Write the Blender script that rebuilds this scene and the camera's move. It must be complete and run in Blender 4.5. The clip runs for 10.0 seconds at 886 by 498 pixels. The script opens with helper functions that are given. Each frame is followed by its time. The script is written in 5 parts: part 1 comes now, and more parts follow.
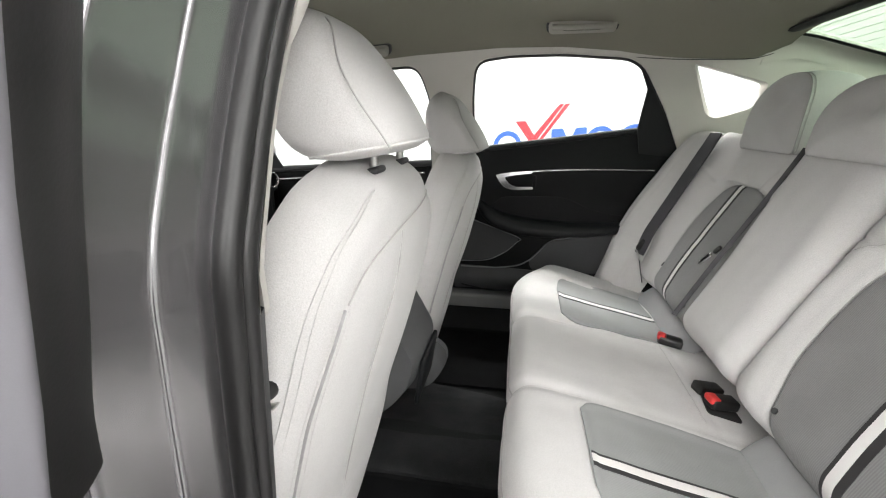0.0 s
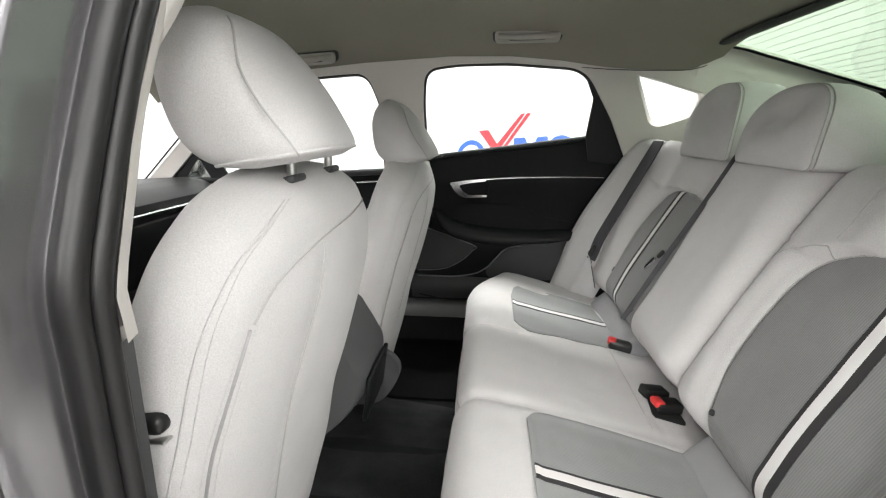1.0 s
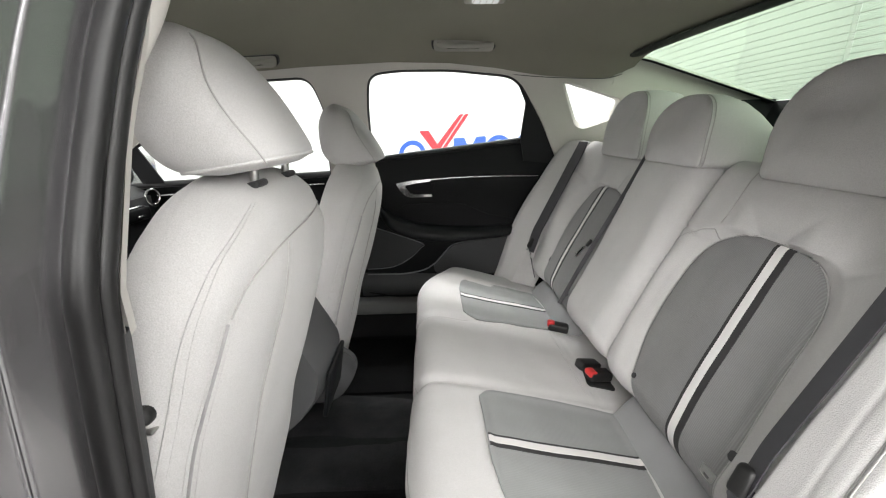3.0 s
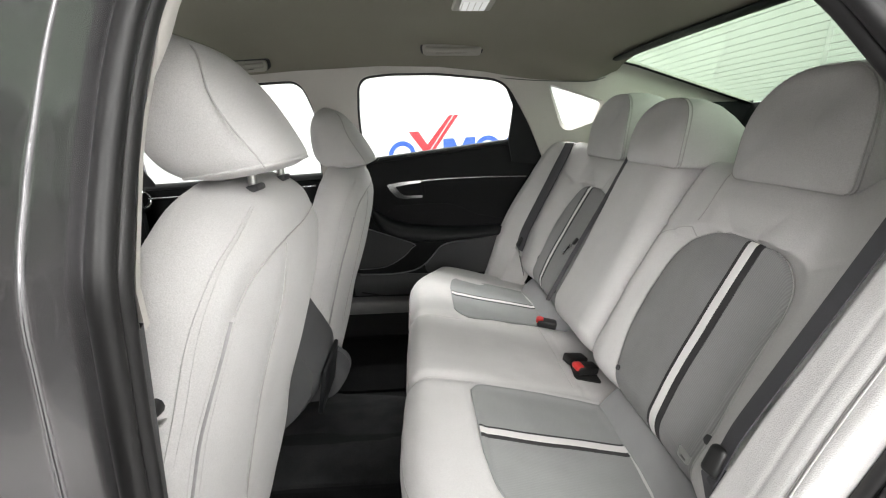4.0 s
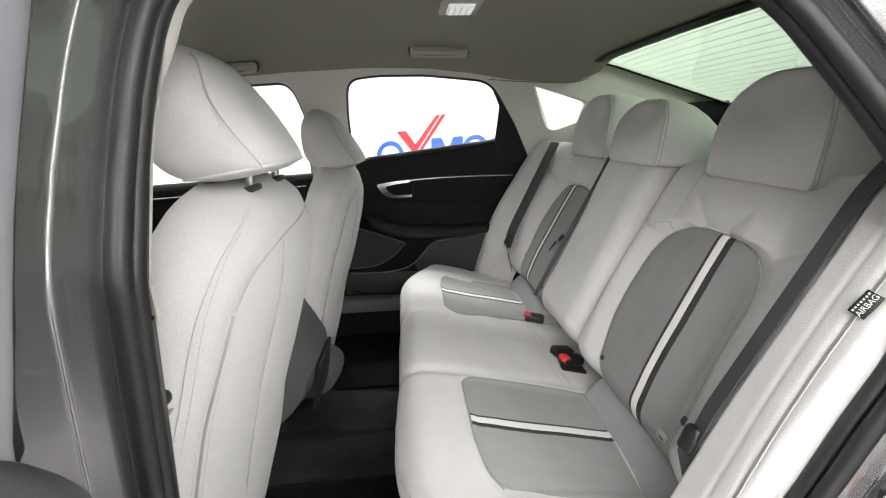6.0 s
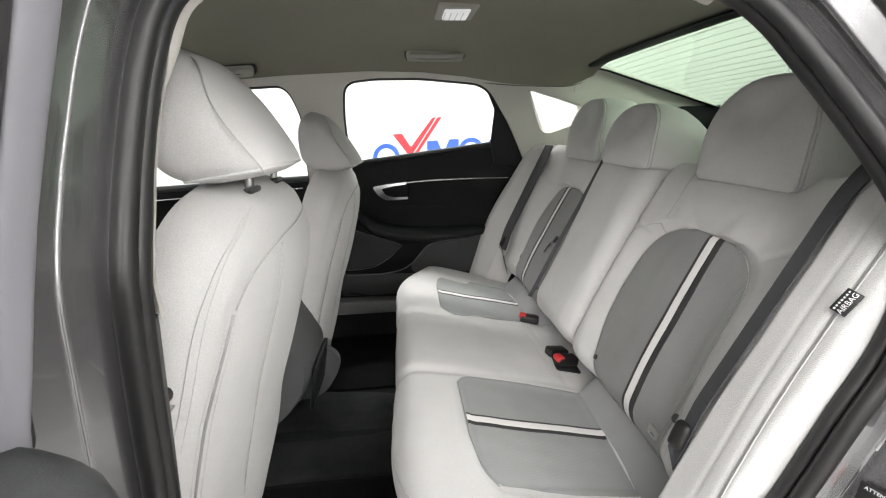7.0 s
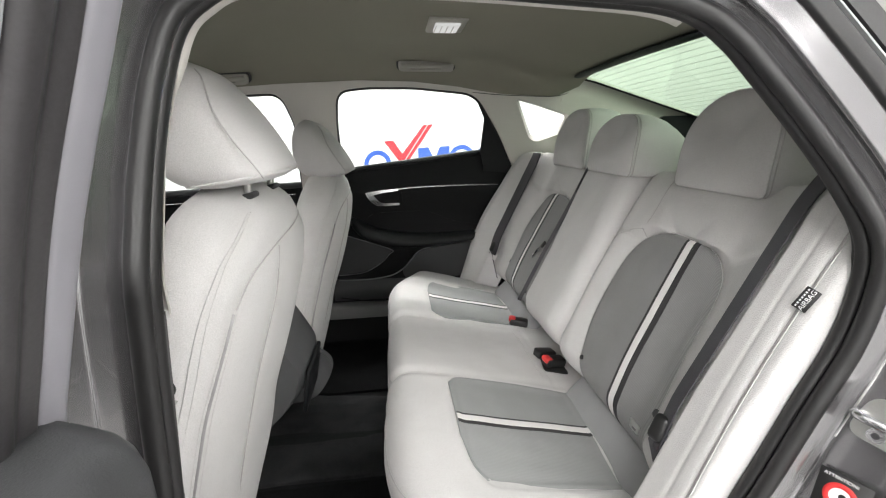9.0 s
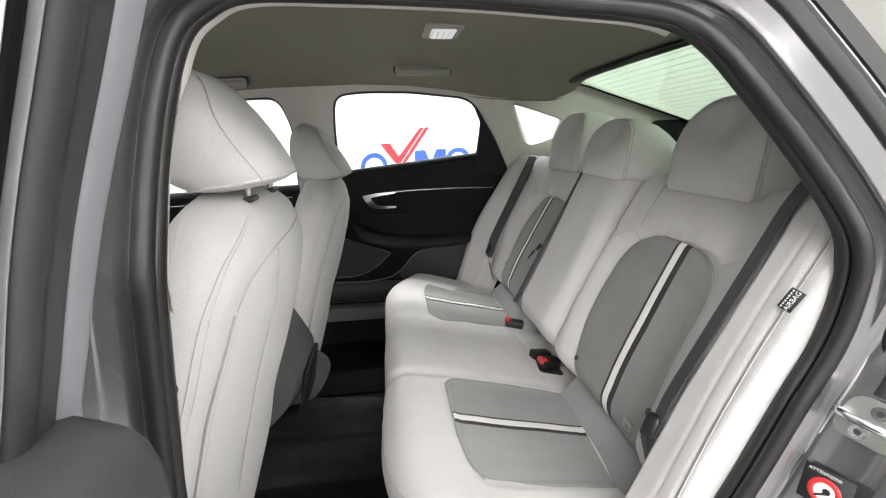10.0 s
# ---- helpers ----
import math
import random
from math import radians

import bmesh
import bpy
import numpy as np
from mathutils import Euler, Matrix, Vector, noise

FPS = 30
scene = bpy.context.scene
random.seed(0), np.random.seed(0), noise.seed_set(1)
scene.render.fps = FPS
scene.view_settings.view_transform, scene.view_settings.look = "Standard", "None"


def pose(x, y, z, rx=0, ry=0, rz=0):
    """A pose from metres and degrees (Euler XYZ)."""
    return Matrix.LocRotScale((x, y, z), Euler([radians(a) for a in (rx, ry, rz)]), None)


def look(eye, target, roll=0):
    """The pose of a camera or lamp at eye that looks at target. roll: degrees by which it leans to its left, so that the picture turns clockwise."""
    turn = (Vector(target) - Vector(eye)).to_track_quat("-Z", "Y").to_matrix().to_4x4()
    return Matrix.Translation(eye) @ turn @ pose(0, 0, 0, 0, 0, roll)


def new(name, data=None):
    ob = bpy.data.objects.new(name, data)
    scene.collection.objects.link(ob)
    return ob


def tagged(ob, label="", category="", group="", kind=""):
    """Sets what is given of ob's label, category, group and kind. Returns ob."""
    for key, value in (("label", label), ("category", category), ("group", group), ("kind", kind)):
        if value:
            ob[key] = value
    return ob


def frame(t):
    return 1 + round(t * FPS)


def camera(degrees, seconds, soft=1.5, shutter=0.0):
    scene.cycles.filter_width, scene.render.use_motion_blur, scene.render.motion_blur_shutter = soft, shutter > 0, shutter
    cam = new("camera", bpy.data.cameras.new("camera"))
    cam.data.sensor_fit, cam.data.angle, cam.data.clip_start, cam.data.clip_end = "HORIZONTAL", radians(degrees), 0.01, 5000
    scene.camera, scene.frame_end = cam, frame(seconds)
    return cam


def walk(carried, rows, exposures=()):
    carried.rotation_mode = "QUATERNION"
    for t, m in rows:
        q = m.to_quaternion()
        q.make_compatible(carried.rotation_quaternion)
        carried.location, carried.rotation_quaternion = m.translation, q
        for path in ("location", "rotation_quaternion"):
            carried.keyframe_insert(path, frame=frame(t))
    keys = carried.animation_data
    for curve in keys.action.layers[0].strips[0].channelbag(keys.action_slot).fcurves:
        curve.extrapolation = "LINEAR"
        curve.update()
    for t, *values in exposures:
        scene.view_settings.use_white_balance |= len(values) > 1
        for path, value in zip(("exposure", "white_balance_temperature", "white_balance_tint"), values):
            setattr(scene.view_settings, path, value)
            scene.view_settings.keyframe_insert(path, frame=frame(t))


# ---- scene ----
cam = camera(95.0, 10.0, 1.2)
PATH = [
    (0, (0.179, -0.934, 1.128), (-0.178, 0.938, 0.52), -0.8),
    (0.5, (0.222, -0.898, 1.122), (-0.079, 0.993, 0.545), -0.7),
    (1, (0.234, -0.903, 1.123), (0.019, 1.002, 0.554), -0.7),
    (1.5, (0.231, -0.928, 1.128), (0.107, 0.986, 0.56), -0.8),
    (2, (0.228, -0.945, 1.131), (0.185, 0.971, 0.56), -0.9),
    (2.5, (0.224, -0.955, 1.132), (0.241, 0.96, 0.558), -0.9),
    (4, (0.222, -0.998, 1.141), (0.323, 0.915, 0.567), -1.2),
    (4.5, (0.222, -1.008, 1.144), (0.339, 0.904, 0.567), -1.4),
    (5, (0.222, -1.015, 1.143), (0.353, 0.895, 0.564), -1.5),
    (5.5, (0.219, -1.022, 1.144), (0.363, 0.887, 0.564), -1.5),
    (7, (0.216, -1.042, 1.146), (0.392, 0.868, 0.579), -1.3),
    (7.5, (0.214, -1.049, 1.147), (0.403, 0.862, 0.587), -1.2),
    (8, (0.214, -1.06, 1.148), (0.416, 0.852, 0.596), -1.1),
    (8.5, (0.213, -1.065, 1.149), (0.425, 0.848, 0.605), -1.1),
    (9, (0.213, -1.073, 1.149), (0.434, 0.841, 0.612), -1.0),
    (9.5, (0.212, -1.08, 1.152), (0.441, 0.835, 0.622), -1.0),
    (10, (0.211, -1.086, 1.153), (0.45, 0.828, 0.627), -0.9),
]
walk(cam, [(t, look(eye, target, roll)) for t, eye, target, roll in PATH], [(0.0, 0.84), (1.0, 0.74), (2.5, 0.67), (4.5, 0.65), (10.0, 0.62)])

# ---- light: a white photo bay with added glowing panels ----
world = bpy.data.worlds.new("bay_air")
scene.world = world
world.use_nodes = True
world.node_tree.nodes["Background"].inputs[0].default_value = (0.95, 0.97, 1.0, 1)
world.node_tree.nodes["Background"].inputs[1].default_value = 0.06


def area(name, m, sx, sy, power, col=(1, 1, 1)):
    d = bpy.data.lights.new(name, "AREA")
    d.shape, d.size, d.size_y, d.energy, d.color = "RECTANGLE", sx, sy, power, col
    ob = new(name, d)
    ob.matrix_world = m
    return ob


# ---- materials ----
def nodes_of(name):
    m = bpy.data.materials.new(name)
    m.use_nodes = True
    nt = m.node_tree
    return m, nt, nt.nodes["Principled BSDF"]


def mat(name, col, rough=0.6, metal=0.0, var=0.12, big=6.0, fine=400.0, bump=0.15, dist=0.001, coat=0.0, sheen=0.0, spec=0.5, cloud=1.0):
    """Base colour with blotches at one scale and grain at another, and a fine relief."""
    m, nt, b = nodes_of(name)
    N, L = nt.nodes, nt.links
    tc = N.new("ShaderNodeTexCoord")
    n1, n2 = N.new("ShaderNodeTexNoise"), N.new("ShaderNodeTexNoise")
    n1.inputs["Scale"].default_value, n1.inputs["Detail"].default_value = big, 4
    n2.inputs["Scale"].default_value, n2.inputs["Detail"].default_value = fine, 3
    L.new(tc.outputs["Object"], n1.inputs["Vector"])
    L.new(tc.outputs["Object"], n2.inputs["Vector"])
    add = N.new("ShaderNodeMath")
    add.operation = "MULTIPLY_ADD"
    add.inputs[1].default_value = cloud
    L.new(n1.outputs["Fac"], add.inputs[0])
    L.new(n2.outputs["Fac"], add.inputs[2])
    mr = N.new("ShaderNodeMapRange")
    mr.inputs["From Min"].default_value, mr.inputs["From Max"].default_value = 0.5 + 0.5 * cloud - 0.4, 0.5 + 0.5 * cloud + 0.4
    L.new(add.outputs[0], mr.inputs["Value"])
    mix = N.new("ShaderNodeMix")
    mix.data_type = "RGBA"
    mix.inputs["A"].default_value = (*[c * (1 - var) for c in col], 1)
    mix.inputs["B"].default_value = (*[min(1, c * (1 + var)) for c in col], 1)
    L.new(mr.outputs["Result"], mix.inputs["Factor"])
    L.new(mix.outputs["Result"], b.inputs["Base Color"])
    b.inputs["Roughness"].default_value, b.inputs["Metallic"].default_value = rough, metal
    b.inputs["Coat Weight"].default_value, b.inputs["Coat Roughness"].default_value = coat, 0.05
    b.inputs["Sheen Weight"].default_value = sheen
    b.inputs["Specular IOR Level"].default_value = spec
    if bump:
        bp = N.new("ShaderNodeBump")
        bp.inputs["Strength"].default_value, bp.inputs["Distance"].default_value = bump, dist
        L.new(n2.outputs["Fac"], bp.inputs["Height"])
        L.new(bp.outputs["Normal"], b.inputs["Normal"])
    return m


def ribbed(name, col, axis, step, dark=0.3, rough=0.85, relief=0.35):
    """Cloth with fine parallel ribs across one axis."""
    m = mat(name, col, rough, 0, 0.10, 9, 700, 0.2, 0.0008, sheen=0.1, spec=0.25)
    nt = m.node_tree
    N, L = nt.nodes, nt.links
    tc = N.new("ShaderNodeTexCoord")
    w = N.new("ShaderNodeTexWave")
    w.wave_type, w.bands_direction, w.wave_profile = "BANDS", axis, "SIN"
    w.inputs["Scale"].default_value, w.inputs["Distortion"].default_value = 0.314 / step, 0.3
    L.new(tc.outputs["Object"], w.inputs["Vector"])
    bp = N.new("ShaderNodeBump")
    bp.inputs["Strength"].default_value, bp.inputs["Distance"].default_value = relief, 0.0014
    dk = N.new("ShaderNodeMix")
    dk.data_type, dk.blend_type = "RGBA", "MULTIPLY"
    dk.inputs["Factor"].default_value = dark
    src = [n for n in N if n.type == "MIX" and n != dk][0]
    L.new(src.outputs["Result"], dk.inputs["A"])
    L.new(w.outputs["Color"], dk.inputs["B"])
    L.new(dk.outputs["Result"], N["Principled BSDF"].inputs["Base Color"])
    L.new(w.outputs["Fac"], bp.inputs["Height"])
    old = [n for n in N if n.type == "BUMP" and n != bp][0]
    L.new(old.outputs["Normal"], bp.inputs["Normal"])
    L.new(bp.outputs["Normal"], N["Principled BSDF"].inputs["Normal"])
    return m


def glow(name, col, strength):
    m, nt, b = nodes_of(name)
    b.inputs["Base Color"].default_value = (*[0.25 * c for c in col], 1)
    b.inputs["Emission Color"].default_value = (*col, 1)
    b.inputs["Emission Strength"].default_value = strength
    return m


def glass(name, col, rough=0.0):
    """Thin tinted glass: clear, with a gloss that grows at shallow angles."""
    m, nt, b = nodes_of(name)
    N, L = nt.nodes, nt.links
    tr, gl, mx, lw, pw = N.new("ShaderNodeBsdfTransparent"), N.new("ShaderNodeBsdfGlossy"), N.new("ShaderNodeMixShader"), N.new("ShaderNodeLayerWeight"), N.new("ShaderNodeMath")
    tr.inputs[0].default_value = (*col, 1)
    gl.inputs["Roughness"].default_value = rough
    lw.inputs[0].default_value = 0.5
    pw.operation = "POWER"
    pw.inputs[1].default_value = 7.0
    sc = N.new("ShaderNodeMath")
    sc.operation = "MULTIPLY_ADD"
    sc.inputs[1].default_value, sc.inputs[2].default_value = 0.5, 0.03
    L.new(lw.outputs["Facing"], pw.inputs[0])
    L.new(pw.outputs[0], sc.inputs[0])
    L.new(sc.outputs[0], mx.inputs[0])
    L.new(tr.outputs[0], mx.inputs[1])
    L.new(gl.outputs[0], mx.inputs[2])
    L.new(mx.outputs[0], N["Material Output"].inputs["Surface"])
    return m


CLOTH = mat("light_grey_cloth", (0.545, 0.534, 0.528), 0.9, 0, 0.17, 11, 640, 0.4, 0.0014, sheen=0.15, spec=0.15, cloud=0.35)
CLOTH_SEAM = mat("cloth_seam", (0.41, 0.40, 0.39), 0.9, 0, 0.1, 20, 900, 0.2)
ZIP = mat("grey_zip_tape", (0.37, 0.362, 0.365), 0.7, 0, 0.15, 50, 1500, 0.3)
HANDLE = mat("handle_plastic", (0.40, 0.385, 0.345), 0.6, 0, 0.04, 5, 700, 0.1, spec=0.3)
THREAD = mat("pale_thread", (0.52, 0.51, 0.50), 0.7, 0, 0.15, 50, 1500, 0.2)
RIB_BACK = ribbed("ribbed_grey_cloth", (0.245, 0.243, 0.243), "Y", 0.0034, 0.16, relief=0.22)
RIB_CUSH = ribbed("ribbed_cushion_cloth", (0.275, 0.28, 0.278), "Y", 0.0034, 0.06, relief=0.12)
GREY_ROLL = mat("mid_grey_cloth", (0.27, 0.27, 0.275), 0.9, 0, 0.10, 14, 900, 0.3, sheen=0.1, spec=0.2)
PALE_BAND = mat("pale_band", (0.72, 0.70, 0.69), 0.6, 0, 0.05, 20, 800, 0.1)
DARK_BAND = mat("dark_band", (0.030, 0.029, 0.030), 0.7, 0, 0.1, 20, 800, 0.1)
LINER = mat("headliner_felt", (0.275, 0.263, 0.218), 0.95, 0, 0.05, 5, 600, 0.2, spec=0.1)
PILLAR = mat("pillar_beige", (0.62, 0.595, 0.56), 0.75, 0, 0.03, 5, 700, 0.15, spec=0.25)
BLACK_TRIM = mat("black_door_trim", (0.0062, 0.0066, 0.0072), 0.6, 0, 0.15, 6, 900, 0.25, 0.0008, spec=0.2)
SOFT_BLACK = mat("soft_black_trim", (0.014, 0.0148, 0.016), 0.5, 0, 0.12, 6, 900, 0.25, spec=0.25)
GREY_PLASTIC = mat("charcoal_plastic", (0.052, 0.053, 0.055), 0.48, 0, 0.1, 6, 900, 0.25, 0.0008, spec=0.25)
SILL_GREY = mat("grey_sill_plastic", (0.20, 0.20, 0.198), 0.5, 0, 0.1, 6, 900, 0.2)
EDGE_GREY = mat("grey_edge_and_highlight", (0.20, 0.205, 0.21), 0.4, 0, 0.1, 8, 500, 0.0)
CHROME = mat("satin_chrome", (0.75, 0.75, 0.76), 0.18, 1.0, 0.03, 8, 300, 0.0)
STEEL = mat("zinc_steel", (0.50, 0.50, 0.48), 0.36, 1.0, 0.08, 40, 500, 0.1)
RUBBER = mat("door_rubber", (0.0125, 0.012, 0.0123), 0.44, 0, 0.2, 12, 500, 0.12, 0.0006)
PAINT = mat("grey_metallic_paint", (0.255, 0.249, 0.257), 0.25, 0.85, 0.05, 8, 2500, 0.0, coat=1.0)
PAINT_LILAC = mat("grey_metallic_door_paint", (0.25, 0.242, 0.268), 0.5, 0.2, 0.05, 8, 2500, 0.0, coat=0.25)
PAINT_GLINT = mat("pale_crease_glint", (0.55, 0.55, 0.54), 0.2, 0.2, 0.05, 8, 2500, 0.0, coat=1.0)
# Paler copy of the rubber, its highlights put into the base colour.
DOOR_RUBBER = mat("highlit_door_rubber", (0.040, 0.0375, 0.0395), 0.40, 0, 0.2, 12, 500, 0.12, 0.0006)
# Darker than the floor carpet: the footwell's shade is put into it.
CARPET = mat("shaded_carpet", (0.008, 0.0084, 0.0088), 0.95, 0, 0.45, 18, 500, 1.0, 0.004, spec=0.15)
MAT_CARPET = mat("charcoal_floor_mat", (0.014, 0.0145, 0.015), 0.95, 0, 0.45, 12, 450, 1.0, 0.004, spec=0.15)
CONSOLE_GREY = mat("console_plastic", (0.095, 0.096, 0.098), 0.5, 0, 0.1, 6, 900, 0.25, 0.0008, spec=0.3)
# Lighter than the other carpet: light on the raised tunnel is painted in.
TUNNEL_CARPET = mat("lit_charcoal_carpet", (0.026, 0.027, 0.028), 0.95, 0, 0.5, 14, 420, 1.0, 0.004, spec=0.15)
BELT = mat("belt_webbing", (0.050, 0.049, 0.055), 0.55, 0, 0.12, 30, 900, 0.3)
BELT_PLASTIC = mat("belt_plastic", (0.010, 0.010, 0.010), 0.4, 0, 0.1, 30, 600, 0.1)
RED = mat("red_button", (0.62, 0.035, 0.035), 0.4, 0, 0.08, 30, 600, 0.05)
WHITE_WALL = mat("white_wall_paint", (0.86, 0.86, 0.86), 0.8, 0, 0.02, 2, 200, 0.05)
CONCRETE = mat("pale_floor", (0.45, 0.45, 0.44), 0.4, 0, 0.12, 3, 120, 0.05)
BLUE = mat("blue_sign", (0.035, 0.11, 0.50), 0.5, 0, 0.04, 5, 300, 0.0)
SIGN_RED = mat("red_sign", (0.56, 0.025, 0.04), 0.5, 0, 0.04, 5, 300, 0.0)
TAG_BLACK = mat("black_tag", (0.015, 0.015, 0.015), 0.6, 0, 0.1, 30, 800, 0.1)
WHITE_INK = mat("white_ink", (0.85, 0.85, 0.85), 0.6, 0, 0.02, 30, 800, 0.0)
LENS = glow("dome_lens", (1.0, 1.0, 0.98), 0.35)
PANEL_GLOW = glow("light_panel", (1.0, 0.99, 0.97), 5.0)
CLEAR = glass("side_glass", (0.93, 0.96, 0.94))
GREEN = glass("rear_glass", (0.68, 0.76, 0.675))
# The grey reflection on this glass is put into its base colour.
QUARTER_GLASS = mat("quarter_glass_reflection", (0.20, 0.195, 0.185), 0.35, 0, 0.06, 4, 200, 0.0, spec=0.3)
FRIT = mat("black_glass_border", (0.008, 0.008, 0.009), 0.45, 0, 0.1, 8, 300, 0.0, spec=0.12)
DEFROST = mat("heater_line", (0.25, 0.26, 0.22), 0.6, 0, 0.1, 8, 300, 0.0)


# ---- mesh helpers ----
def part(name, bm, material, parent=None, label="", smooth=True):
    me = bpy.data.meshes.new(name)
    bmesh.ops.recalc_face_normals(bm, faces=bm.faces)
    bm.to_mesh(me)
    bm.free()
    me.materials.append(material)
    if smooth:
        me.polygons.foreach_set("use_smooth", [True] * len(me.polygons))
        me.set_sharp_from_angle(angle=radians(50))
    ob = new(name, me)
    ob.parent = parent
    if label:
        tagged(ob, label)
    return ob


def thing(name, label, category, group="", kind="", at=(0, 0, 0)):
    e = new(name)
    e.location = at
    e.empty_display_size = 0.05
    return tagged(e, label, category, group, kind)


def spline(pts, n, closed=False):
    """Catmull-Rom through the points, n steps a span."""
    P = [Vector(p) for p in pts]
    out, m = [], len(P)
    for i in range(m if closed else m - 1):
        g = (lambda k: P[k % m]) if closed else (lambda k: P[max(0, min(m - 1, k))])
        a, b, c, d = g(i - 1), g(i), g(i + 1), g(i + 2)
        for k in range(n):
            t = k / n
            out.append(0.5 * (2 * b + (c - a) * t + (2 * a - 5 * b + 4 * c - d) * t * t + (3 * b - a - 3 * c + d) * t ** 3))
    if not closed:
        out.append(P[-1])
    return out


def curve1(pairs):
    """Smooth interpolation of (t, value) pairs."""
    ts, vs = [p[0] for p in pairs], [p[1] for p in pairs]
    if ts[0] > ts[-1]:
        ts, vs = ts[::-1], vs[::-1]
    n = len(ts)
    ms = [(vs[min(n - 1, i + 1)] - vs[max(0, i - 1)]) / (ts[min(n - 1, i + 1)] - ts[max(0, i - 1)]) for i in range(n)]

    def f(t):
        t = min(max(t, ts[0]), ts[-1])
        i = 0
        while i < n - 2 and t > ts[i + 1]:
            i += 1
        h = ts[i + 1] - ts[i]
        q = (t - ts[i]) / h
        return ((1 + 2 * q) * (1 - q) ** 2 * vs[i] + q * (1 - q) ** 2 * h * ms[i] + q * q * (3 - 2 * q) * vs[i + 1] + q * q * (q - 1) * h * ms[i + 1])
    return f


def smooth01(t):
    t = min(max(t, 0), 1)
    return t * t * (3 - 2 * t)


def rounding(d, r):
    """How far a rounded edge of radius r falls back at the distance d from its rim."""
    return 0.0 if d >= r else -(r - math.sqrt(max(0.0, r * r - (r - d) ** 2)))


def bump1(d, w):
    return math.exp(-(d / w) ** 2)


def loft(bm, rings, closed=True, cap=True):
    vs = [[bm.verts.new(p) for p in r] for r in rings]
    n = len(vs[0])
    for a, b in zip(vs, vs[1:]):
        for i in range(n if closed else n - 1):
            bm.faces.new((a[i], a[(i + 1) % n], b[(i + 1) % n], b[i]))
    if cap and closed:
        bm.faces.new(vs[0][::-1])
        bm.faces.new(vs[-1])
    return vs


def sheet(nu, nv, f, thick=None):
    """A surface f(u, v), 0 to 1; thick: a vector by which its rim is drawn back and closed."""
    bm = bmesh.new()
    vs = [[bm.verts.new(f(i / nu, j / nv)) for i in range(nu + 1)] for j in range(nv + 1)]
    for j in range(nv):
        for i in range(nu):
            bm.faces.new((vs[j][i], vs[j][i + 1], vs[j + 1][i + 1], vs[j + 1][i]))
    if thick is not None:
        tk = Vector(thick)
        lo = [[bm.verts.new(v.co + tk) for v in r] for r in vs]
        for j in range(nv):
            for i in range(nu):
                bm.faces.new((lo[j][i], lo[j + 1][i], lo[j + 1][i + 1], lo[j][i + 1]))
        rim = lambda g: g[0] + [r[-1] for r in g[1:-1]] + g[-1][::-1] + [r[0] for r in g[-2:0:-1]]
        A, B = rim(vs), rim(lo)
        for i in range(len(A)):
            bm.faces.new((A[i], A[(i + 1) % len(A)], B[(i + 1) % len(A)], B[i]))
    return bm


def tube_into(bm, pts, r, sides=8, closed=False, flat=1.0, up=(0, 0, 1)):
    P = [Vector(p) for p in pts]
    n = len(P)
    rings, prev = [], Vector(up)
    for i, p in enumerate(P):
        a = P[(i - 1) % n] if closed or i else p
        b = P[(i + 1) % n] if closed or i < n - 1 else p
        t = (b - a).normalized()
        s = t.cross(prev)
        if s.length < 1e-4:
            s = t.orthogonal()
        s.normalize()
        w = s.cross(t).normalized()
        prev = w
        rr = r(i / max(1, n - 1)) if callable(r) else r
        rings.append([p + s * math.cos(2 * math.pi * k / sides) * rr + w * math.sin(2 * math.pi * k / sides) * rr * flat for k in range(sides)])
    if closed:
        rings.append(rings[0])
        vs = [[bm.verts.new(q) for q in rg] for rg in rings[:-1]]
        vs.append(vs[0])
        for a, b in zip(vs, vs[1:]):
            for k in range(sides):
                bm.faces.new((a[k], a[(k + 1) % sides], b[(k + 1) % sides], b[k]))
    else:
        loft(bm, rings)
    return bm


def tube(pts, r, sides=8, closed=False, flat=1.0, up=(0, 0, 1)):
    return tube_into(bmesh.new(), pts, r, sides, closed, flat, up)


def rbox(size, r=0.01, seg=3, m=None):
    """A box with rounded edges."""
    bm = bmesh.new()
    bmesh.ops.create_cube(bm, size=1, matrix=Matrix.Diagonal((*size, 1)))
    bmesh.ops.bevel(bm, geom=bm.edges[:], offset=min(r, min(size) * 0.49), segments=seg, profile=0.5, affect="EDGES")
    if m is not None:
        bm.transform(m)
    return bm


def plate(outline, holes, place, thick, bevel=0.0):
    """A flat or curved plate: outline and holes in two coordinates, place(a, b) to the world, drawn back by thick."""
    bm = bmesh.new()
    edges = []
    for loop in (outline, *holes):
        vs = [bm.verts.new((*q, 0)) for q in loop]
        edges += [bm.edges.new((vs[i], vs[(i + 1) % len(vs)])) for i in range(len(vs))]
    bmesh.ops.triangle_fill(bm, edges=edges, use_beauty=True, use_dissolve=False)
    bmesh.ops.recalc_face_normals(bm, faces=bm.faces)
    r = bmesh.ops.extrude_face_region(bm, geom=bm.faces[:])
    moved = [v for v in r["geom"] if isinstance(v, bmesh.types.BMVert)]
    back = set(moved)
    for v in bm.verts:
        a, b = v.co.x, v.co.y
        v.co = Vector(place(a, b)) + (Vector(thick) if v in back else Vector((0, 0, 0)))
    return bm


